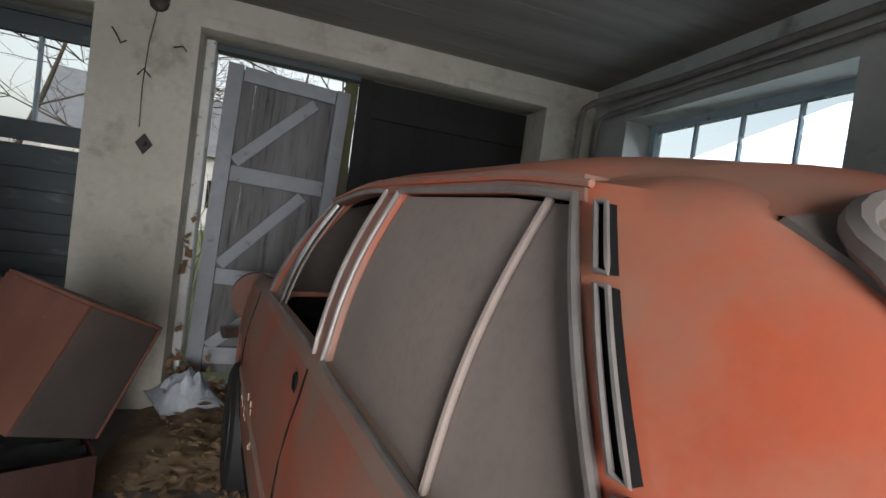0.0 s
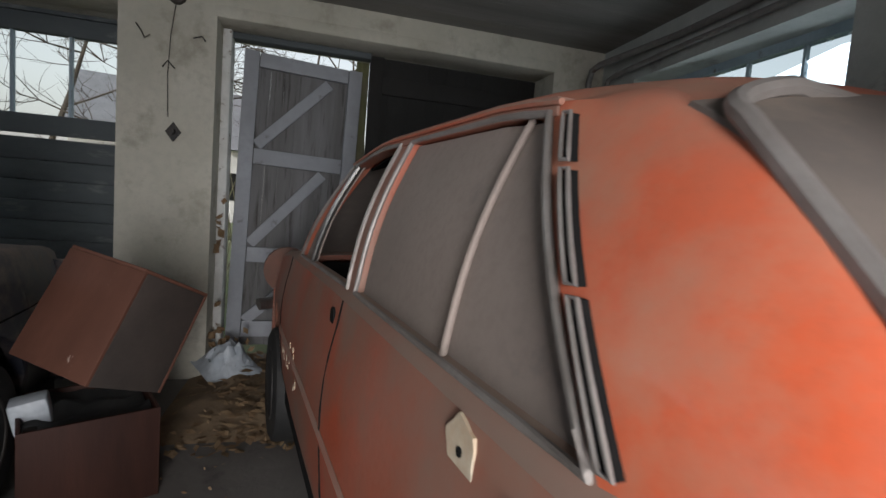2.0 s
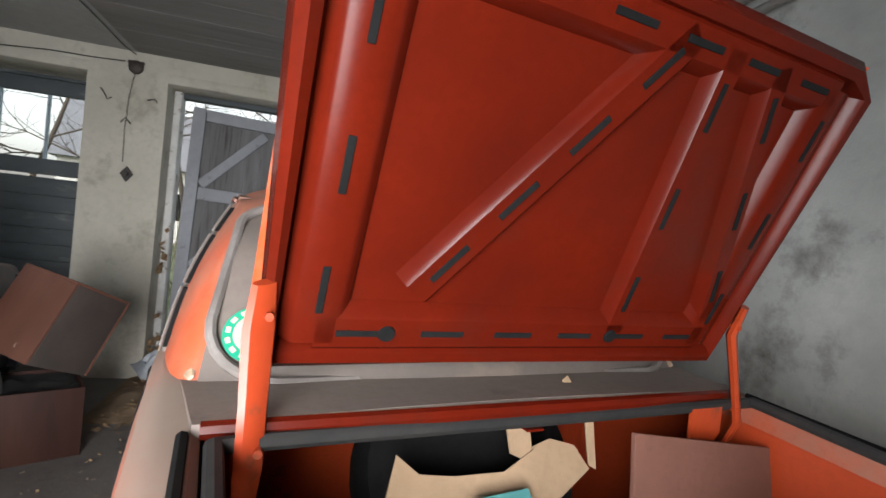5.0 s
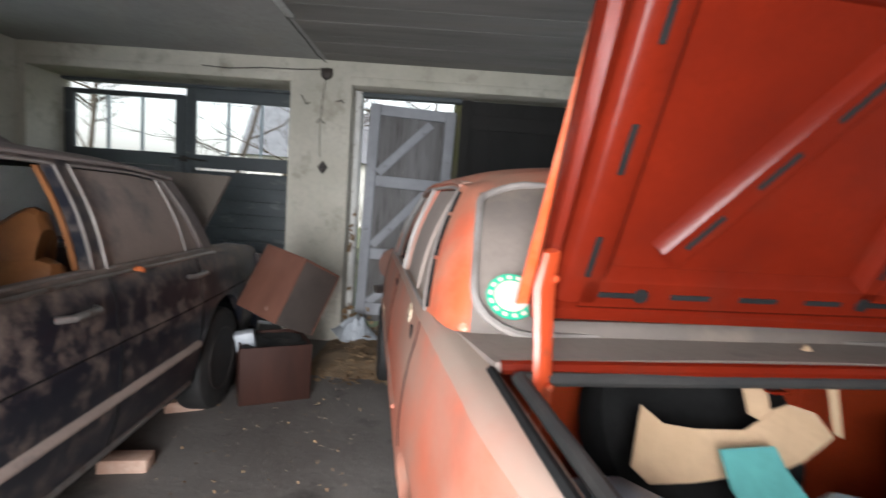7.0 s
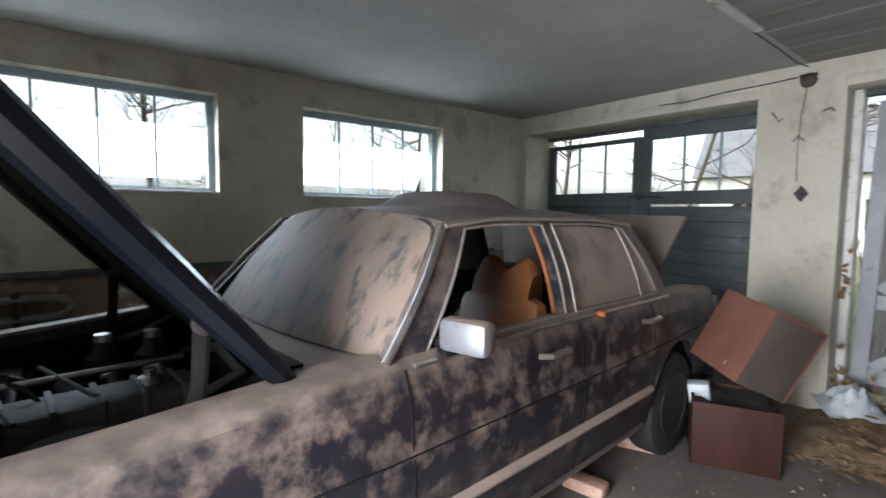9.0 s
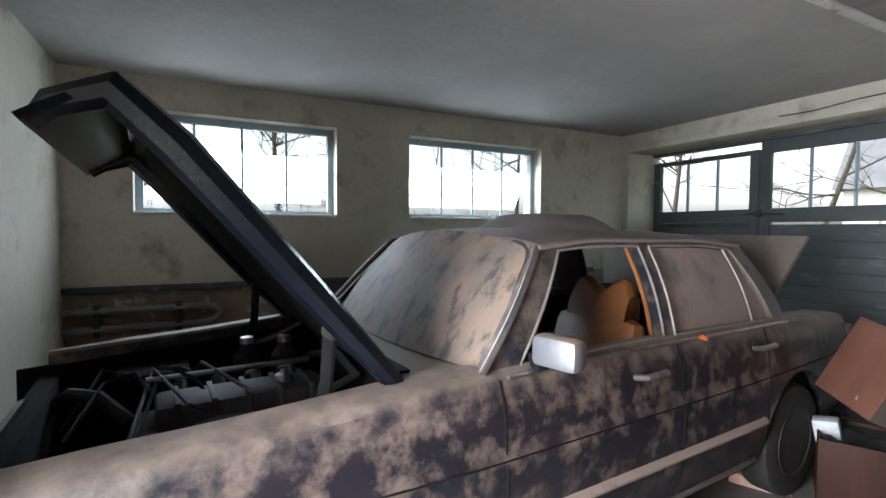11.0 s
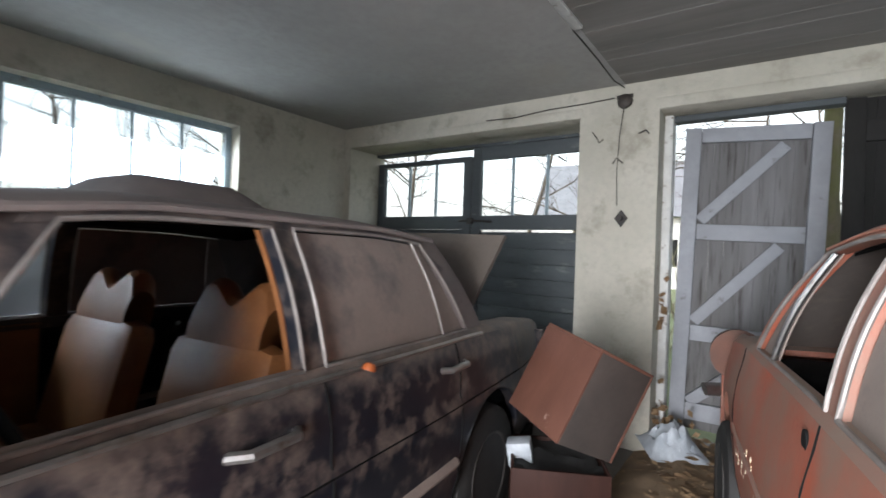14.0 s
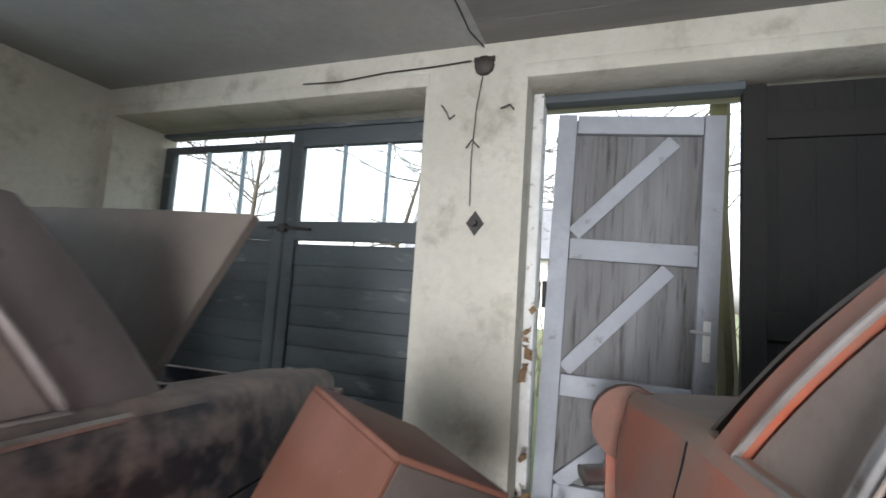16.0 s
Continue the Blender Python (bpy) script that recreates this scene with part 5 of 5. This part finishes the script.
for i in range(4):
    part("inlet_pipe", tubed([(0.11, 3.32 + 0.15 * i, 0.72), (0.22, 3.32 + 0.15 * i, 0.78), (0.32, 3.34 + 0.14 * i, 0.75), (0.38, 3.36 + 0.12 * i, 0.64)], 0.024, 10), alloy, engine)
part("fuel_rail", tubed([(0.20, 3.24, 0.82), (0.20, 3.89, 0.82)], 0.013, 8), chrome, engine)
part("hose", tubed([(-0.1, 3.24, 0.76), (-0.2, 3.16, 0.84), (0.1, 3.14, 0.86), (0.35, 3.18, 0.80), (0.45, 3.34, 0.70)], 0.018, 8), rubber, engine)
part("hose", tubed([(0.1, 3.94, 0.7), (0.2, 4.04, 0.78), (0.3, 4.14, 0.78), (0.35, 4.24, 0.70)], 0.025, 8), rubber, engine)
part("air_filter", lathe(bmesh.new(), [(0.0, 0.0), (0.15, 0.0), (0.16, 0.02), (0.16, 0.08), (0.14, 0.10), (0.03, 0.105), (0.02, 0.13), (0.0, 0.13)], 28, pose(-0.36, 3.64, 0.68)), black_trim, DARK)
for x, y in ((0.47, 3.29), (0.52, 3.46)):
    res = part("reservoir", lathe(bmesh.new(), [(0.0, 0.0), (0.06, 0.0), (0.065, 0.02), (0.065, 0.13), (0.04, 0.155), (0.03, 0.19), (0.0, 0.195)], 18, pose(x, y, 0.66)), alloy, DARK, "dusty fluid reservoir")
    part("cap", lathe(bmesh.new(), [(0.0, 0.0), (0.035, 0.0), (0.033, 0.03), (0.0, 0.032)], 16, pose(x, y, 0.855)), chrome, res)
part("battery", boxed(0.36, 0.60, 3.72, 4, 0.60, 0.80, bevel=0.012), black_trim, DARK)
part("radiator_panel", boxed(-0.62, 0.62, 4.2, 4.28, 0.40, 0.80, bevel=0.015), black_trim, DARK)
for i in range(6):
    a = random.uniform(3.2, 3.9)
    part("cable", tubed([(random.uniform(-0.5, 0.5), a, 0.72), (random.uniform(-0.3, 0.3), a + 0.1, 0.84), (random.uniform(-0.1, 0.5), a + 0.2, 0.82), (random.uniform(-0.5, 0.6), a + 0.3, 0.70)], 0.008, 6), rubber, DARK)
for x, y, sx in ((-0.75, 0.86, -1), (0.75, 0.86, 1), (-0.75, 3.42, -1), (0.75, 3.42, 1)):
    wheel(DARK, x, y, 0.28, 0.31, sx)


def car_seat(x, y, backed=True):
    s = part("front_seat", boxed(x - 0.27, x + 0.27, y, y + 0.52, 0.36, 0.58, bevel=0.07), tan, DARK, "tan vinyl seat with headrest")
    tilt = pose(0, y + 0.03, 0.52, 14, 0, 0)
    part("backrest", boxed(x - 0.26, x + 0.26, -0.07, 0.07, 0.0, 0.50, bevel=0.068, m=tilt), tan, s)
    bm = bmesh.new()
    rows = []
    for j in range(13):
        u = lerp(-1, 1, j / 12)
        top = 0.70 - 0.075 * math.exp(-(u / 0.38) ** 2) - 0.09 * u ** 8
        hw = 0.18
        rows.append([(x + u * hw, -0.05, 0.44), (x + u * hw, -0.055, 0.52), (x + u * hw, -0.045, top - 0.03), (x + u * hw, -0.025, top - 0.006), (x + u * hw, 0.0, top), (x + u * hw, 0.025, top - 0.006), (x + u * hw, 0.045, top - 0.03), (x + u * hw, 0.055, 0.52), (x + u * hw, 0.05, 0.44)])
    grid(bm, rows)
    bmesh.ops.holes_fill(bm, edges=bm.edges)
    bmesh.ops.transform(bm, matrix=tilt, verts=bm.verts)
    part("headrest", bm, tan, s, "saddle-shaped tan headrest")


for x in (-0.38, 0.38):
    car_seat(x, 2.0)
part("rear_bench", boxed(-0.66, 0.66, 1.0, 1.45, 0.34, 0.56, bevel=0.06), tan_dark, DARK)
part("rear_backrest", boxed(-0.66, 0.66, -0.07, 0.07, 0.0, 0.46, bevel=0.05, m=pose(0, 1.05, 0.48, 18, 0, 0)), tan_dark, DARK)
for x in (-0.38, 0.38):
    part("rear_headrest", boxed(x - 0.14, x + 0.14, -0.04, 0.04, 0.42, 0.58, bevel=0.035, m=pose(0, 1.05, 0.48, 18, 0, 0)), tan_dark, DARK)
part("pillar_lining", drk.strip(-1, (D_B0[0] + 0.005, D_B0[1] + 0.005), (D_B1[0] - 0.005, D_B1[1] - 0.005), 0.0, 0.95, -0.05, 0.02), tan, DARK, "tan pillar lining")
for sx in (-1, 1):
    part("door_card", grid(bmesh.new(), [[(sx * 0.77, 2.02, 0.35), (sx * 0.77, 2.02, 0.95)], [(sx * 0.77, 2.82, 0.35), (sx * 0.77, 2.82, 0.95)]], (-sx * 0.03, 0, 0)), tan, DARK, "tan door lining")
part("dashboard", boxed(-0.70, 0.70, 2.66, 2.92, 0.72, 0.94, bevel=0.04), black_trim, DARK)
part("steering_wheel", tubed([(-0.38 + 0.20 * math.cos(a), 2.50 + 0.08 * math.sin(a), 0.86 + 0.18 * math.sin(a)) for a in [2 * math.pi * i / 28 for i in range(28)]], 0.014, 8, closed=True), rubber, DARK)
part("cabin_floor", boxed(-0.74, 0.74, 1.0, 3.0, 0.27, 0.31), black_trim, DARK)
solid("orange_lens", lathe(bmesh.new(), [(0.0, 0.0), (0.022, 0.0), (0.021, 0.012), (0.014, 0.021), (0.0, 0.024)], 14), orange_plastic, "broken orange lamp lens on the door ledge", "lamp lens", m=DARK.matrix_world @ pose(-0.845, 1.80, 0.951, 12, -14, 30))


# ---- loose things in the aisle ----
def crate(name, m, w, d, h, front, side, label, open_top=False):
    c = thing(name, m, label, "box")
    t = 0.014
    part("front_panel", boxed(-w / 2, w / 2, -d / 2, -d / 2 + t, 0, h, bevel=0.003), front, c)
    part("back_panel", boxed(-w / 2, w / 2, d / 2 - t, d / 2, 0, h, bevel=0.003), front, c)
    for s in (-1, 1):
        part("side_panel", boxed(s * w / 2 - (t if s > 0 else 0), s * w / 2 + (0 if s > 0 else t), -d / 2 + t + 0.001, d / 2 - t - 0.001, 0, h, bevel=0.003), side, c)
    part("bottom_panel", boxed(-w / 2 + t, w / 2 - t, -d / 2 + t, d / 2 - t, 0.002, t), side, c)
    if not open_top:
        part("top_panel", boxed(-w / 2 + 0.001, w / 2 - 0.001, -d / 2 + 0.001, d / 2 - 0.001, h, h + t, bevel=0.003), front, c)
    return c


crate("wooden_box", pose(-1.19, 2.53, 0.0, 0, 0, 27), 0.44, 0.42, 0.37, box_brown, box_brown, "dark brown wooden box standing on the floor", True)
bm = bmesh.new()
rows = []
for j in range(11):
    rows.append([(lerp(-0.2, 0.2, i / 10), lerp(-0.19, 0.19, j / 10), 0.345 + 0.05 * noise.noise(Vector((i * 0.45, j * 0.45, 3.0)))) for i in range(11)])
solid("plastic_sheet", grid(bm, rows, (0, 0, -0.02)), rubber, "crumpled black plastic sheet over the box", "sheet", m=pose(-1.19, 2.53, 0.0, 0, 0, 27))
crate("wooden_crate", pose(-1.07, 2.47, 0.71, -24, 9, -31) @ pose(0, 0, -0.21), 0.37, 0.36, 0.42, crate_wood, crate_dark, "reddish wooden crate tipped on top of a box")

bm = bmesh.new()
for k in range(2):
    rows = []
    for j in range(15):
        v = j / 14
        rows.append([(lerp(-0.2, 0.22, i / 14), lerp(-0.24, 0.2, v), max(0.004, 0.10 * math.sin(math.pi * i / 14) * math.sin(math.pi * v) * (1 + 0.9 * noise.noise(Vector((i * 0.5, j * 0.5, k * 9.0)))) - 0.02 * k)) for i in range(15)])
    grid(bm, rows, (0, 0, -0.003))
solid("plastic_bag", bm, plastic_white, "crumpled white plastic sack on the floor", "bag", m=pose(-0.87, 3.72, 0.10, 6, 0, 30) @ Matrix.Diagonal((0.85, 0.85, 1.5, 1)))


def heap_height(x, y):
    """The low heap of earth before the doorway, highest at the post."""
    u, v = (x + 1.10) / 1.15, (y - 2.85) / 1.35
    if not (0 < u < 1 and 0 < v < 1):
        return 0.0
    swell = (math.sin(math.pi * u) * math.sin(math.pi * v)) ** 0.7
    return 0.11 * swell * (0.75 + 0.5 * noise.noise(Vector((x * 7.0, y * 6.0, 1.0)))) * (1.25 - 0.5 * u)


bm = bmesh.new()
grid(bm, [[(x, y, heap_height(x, y) - 0.002) for x in [lerp(-1.10, 0.05, i / 30) for i in range(31)]] for y in [lerp(2.85, 4.20, j / 30) for j in range(31)]])
solid("earth_heap", bm, earth, "low heap of sandy earth by the doorway", "earth", kind="stuff")
bm = boxed(-0.06, 0.06, -0.045, 0.045, 0, 0.13, bevel=0.012)
solid("plastic_carton", bm, plastic_white, "pale blue-white plastic carton in the box", "carton", m=pose(-1.33, 2.45, 0.30, 6, -10, 20))


def brick_shape():
    return boxed(-0.107, 0.107, -0.051, 0.051, 0, 0.065, bevel=0.006)


for x, y, a in ((-1.58, 2.17, 25), (-1.75, 2.9, 70), (-1.50, 1.52, 10)):
    solid("brick", brick_shape(), brick_red, "loose pale red brick on the floor", "brick", "loose bricks", m=pose(x, y, 0, 0, 0, a))
solid("stone_lump", lathe(bmesh.new(), [(0.0, 0.0), (0.10, 0.0), (0.12, 0.05), (0.08, 0.10), (0.0, 0.11)], 9, pose(-0.88, 3.72, 0) @ Matrix.Diagonal((1, 0.7, 1, 1))), plaster_low, "rough pale stone at the foot of the post", "stone")

# leaf litter drifted in at the doorway
rng = random.Random(4)
bm = bmesh.new()
for i in range(900):
    if i < 650:
        x, y = rng.gauss(-0.55, 0.22), rng.uniform(2.7, 4.2)
    else:
        x, y = rng.uniform(-1.45, -0.45), rng.uniform(0.2, 3.6)
    s, a = rng.uniform(0.015, 0.045) if i < 650 else rng.uniform(0.004, 0.013), rng.uniform(0, 6.28)
    c, q = math.cos(a) * s, math.sin(a) * s
    z = heap_height(x, y) + 0.006 + rng.uniform(0, 0.03 if i < 650 else 0.008)
    vs = [bm.verts.new(p) for p in ((x - c, y - q, z), (x + q * 0.5, y - c * 0.5, z + rng.uniform(0, 0.012)), (x + c, y + q, z + rng.uniform(0, 0.012)), (x - q * 0.5, y + c * 0.5, z))]
    bm.faces.new(vs)
solid("leaf_litter", bm, leaf_litter, "dry brown leaves and crumbs drifted over the floor", "leaves", kind="stuff", smooth=False)
# dry creeper on the door post
bm = bmesh.new()
for k in range(26):
    x, z = rng.uniform(-1.0, -0.72), rng.uniform(0.02, 0.32) if k < 18 else rng.uniform(0.3, 1.3)
    if k >= 18:
        x = rng.uniform(-0.99, -0.93)
    y = YN + 0.14 + rng.uniform(-0.1, 0.05)
    for q in range(3):
        s = rng.uniform(0.02, 0.04)
        d = Vector((rng.uniform(-1, 1), rng.uniform(-1, 1), rng.uniform(-1, 1))) * s
        e = Vector((rng.uniform(-1, 1), rng.uniform(-1, 1), rng.uniform(-1, 1))) * s
        p = Vector((x, y, z))
        bm.faces.new([bm.verts.new(p - d), bm.verts.new(p + e), bm.verts.new(p + d), bm.verts.new(p - e)])
solid("dry_creeper", bm, leaf_litter, "dry curled leaves clinging to the door post", "plant", kind="stuff", smooth=False)

# ---- outside ----
bm = bmesh.new()
R = 900
for y0, y1, x0, x1 in ((-R, YS - 0.3, -R, R), (YN + 0.55, R, -R, R), (YS - 0.3, YN + 0.55, -R, XW - 0.3), (YS - 0.3, YN + 0.55, XE + 0.3, R)):
    bm.faces.new([bm.verts.new(p) for p in ((x0, y0, -0.05), (x1, y0, -0.05), (x1, y1, -0.05), (x0, y1, -0.05))])
solid("ground", bm, grass, "rough winter grass around the garage", "ground", kind="structure", smooth=False)
solid("roof", boxed(XW - 0.4, XE + 0.4, YS - 0.4, YN + 0.55, ZC + 0.152, ZC + 0.30), slate, "flat roof slab over the garage", "roof", kind="structure", smooth=False)


def tree(x, y, height, lean, seed, trunk_r, mat=twig, label="bare winter tree with thin branches"):
    r = random.Random(seed)
    t = thing("tree", pose(x, y, -0.05), label, "tree", "bare trees")
    base = [Vector((0, 0, 0)), Vector((lean * 0.2, 0.1, height * 0.25)), Vector((lean * 0.6, 0.0, height * 0.5)), Vector((lean, -0.1, height * 0.8))]
    part("trunk", tubed(base, [trunk_r, trunk_r * 0.8, trunk_r * 0.6, trunk_r * 0.25], 10), mat, t)
    bm = bmesh.new()
    def grow(p, d, length, rad, level):
        pts, q = [p], p
        for i in range(4):
            d = (d + Vector((r.uniform(-1, 1), r.uniform(-1, 1), r.uniform(-0.7, 0.9))) * 0.28).normalized()
            q = q + d * length / 4
            pts.append(q)
        tube(bm, pts, [rad, rad * 0.85, rad * 0.7, rad * 0.5, rad * 0.25], 5 if level else 6)
        if level < 2:
            for i in range(6 if level == 0 else 5):
                k = r.randrange(1, 5)
                grow(pts[k], (d + Vector((r.uniform(-1, 1), r.uniform(-1, 1), r.uniform(-0.6, 1.0)))).normalized(), length * r.uniform(0.35, 0.65), rad * 0.45, level + 1)
    for i in range(9):
        s = r.uniform(0.2, 1.0)
        p = base[1].lerp(base[3], s)
        a = r.uniform(0, 6.28)
        grow(p, Vector((math.cos(a), math.sin(a), r.uniform(-0.1, 0.8))).normalized(), height * r.uniform(0.25, 0.5), trunk_r * 0.28, 0)
    part("crown", bm, mat, t)
    return t


for i, (x, y, h, l) in enumerate(((-3.6, 8.6, 4.5, 0.8), (-2.0, 9.6, 5.0, -0.6), (-0.9, 11.5, 6.0, 0.5), (-5.2, 10.0, 5.5, 1.2), (0.6, 10.0, 5.0, -0.4), (-8.2, 0.4, 4.5, 0.6), (-8.8, 2.8, 5.0, -0.4), (-7.6, 4.6, 4.0, 0.5), (-9.5, -1.8, 5.0, 0.3), (-6.8, 8.0, 5.0, 0.5))):
    tree(x, y, h, l, 20 + i, 0.065)
bm = tubed([(0.0, YN + 0.72, -0.05), (0.02, YN + 0.73, 0.9), (-0.03, YN + 0.74, 1.8), (-0.01, YN + 0.74, 2.9)], [0.075, 0.065, 0.06, 0.05], 10)
solid("mossy_post", bm, bark, "mossy green tree trunk beside the door", "tree")
# tangled hedge
bm = bmesh.new()
for i in range(520):
    x, y = rng.uniform(-9, 3), rng.uniform(7.2, 8.4)
    p = Vector((x, y, -0.05))
    top = p + Vector((rng.uniform(-0.5, 0.5), rng.uniform(-0.4, 0.4), rng.uniform(0.7, 1.9)))
    tube(bm, [p, p.lerp(top, 0.5) + Vector((rng.uniform(-0.2, 0.2), 0, 0)), top], [0.014, 0.010, 0.004], 4)
solid("hedge", bm, bark, "tangled leafless hedge of green-brown twigs", "hedge", kind="stuff", smooth=False)
bm = bmesh.new()
for i in range(420):
    x, y = rng.uniform(-7.6, -6.6), rng.uniform(-4, 6)
    p = Vector((x, y, -0.05))
    top = p + Vector((rng.uniform(-0.4, 0.4), rng.uniform(-0.5, 0.5), rng.uniform(0.9, 2.0)))
    tube(bm, [p, p.lerp(top, 0.5) + Vector((0, rng.uniform(-0.2, 0.2), 0)), top], [0.014, 0.010, 0.004], 4)
solid("hedge", bm, bark, "tangled leafless hedge of green-brown twigs", "hedge", kind="stuff", smooth=False)
# a house beyond the hedge
house = thing("house", pose(-6.5, 26.0, -0.05, 0, 0, 12), "pale rendered house with grey slate roof", "house")
part("wall", boxed(-4, 4, -3, 3, 0, 3.2), render_wall, house, smooth=False)
bm = prism(bmesh.new(), [(-3.4, 0), (3.4, 0), (0, 3.0)], 8.6, pose(-4.3, 0, 3.2, 90, 0, 90))
part("roof", bm, slate, house, smooth=False)
for x in (-2.2, 0, 2.2):
    w = part("window", boxed(x - 0.5, x + 0.5, -3.03, -3.003, 1.0, 2.2), black_trim, house, smooth=False)
    part("window_frame", boxed(x - 0.03, x + 0.03, -3.05, -3.032, 1.0, 2.2), white_paint, w, smooth=False)
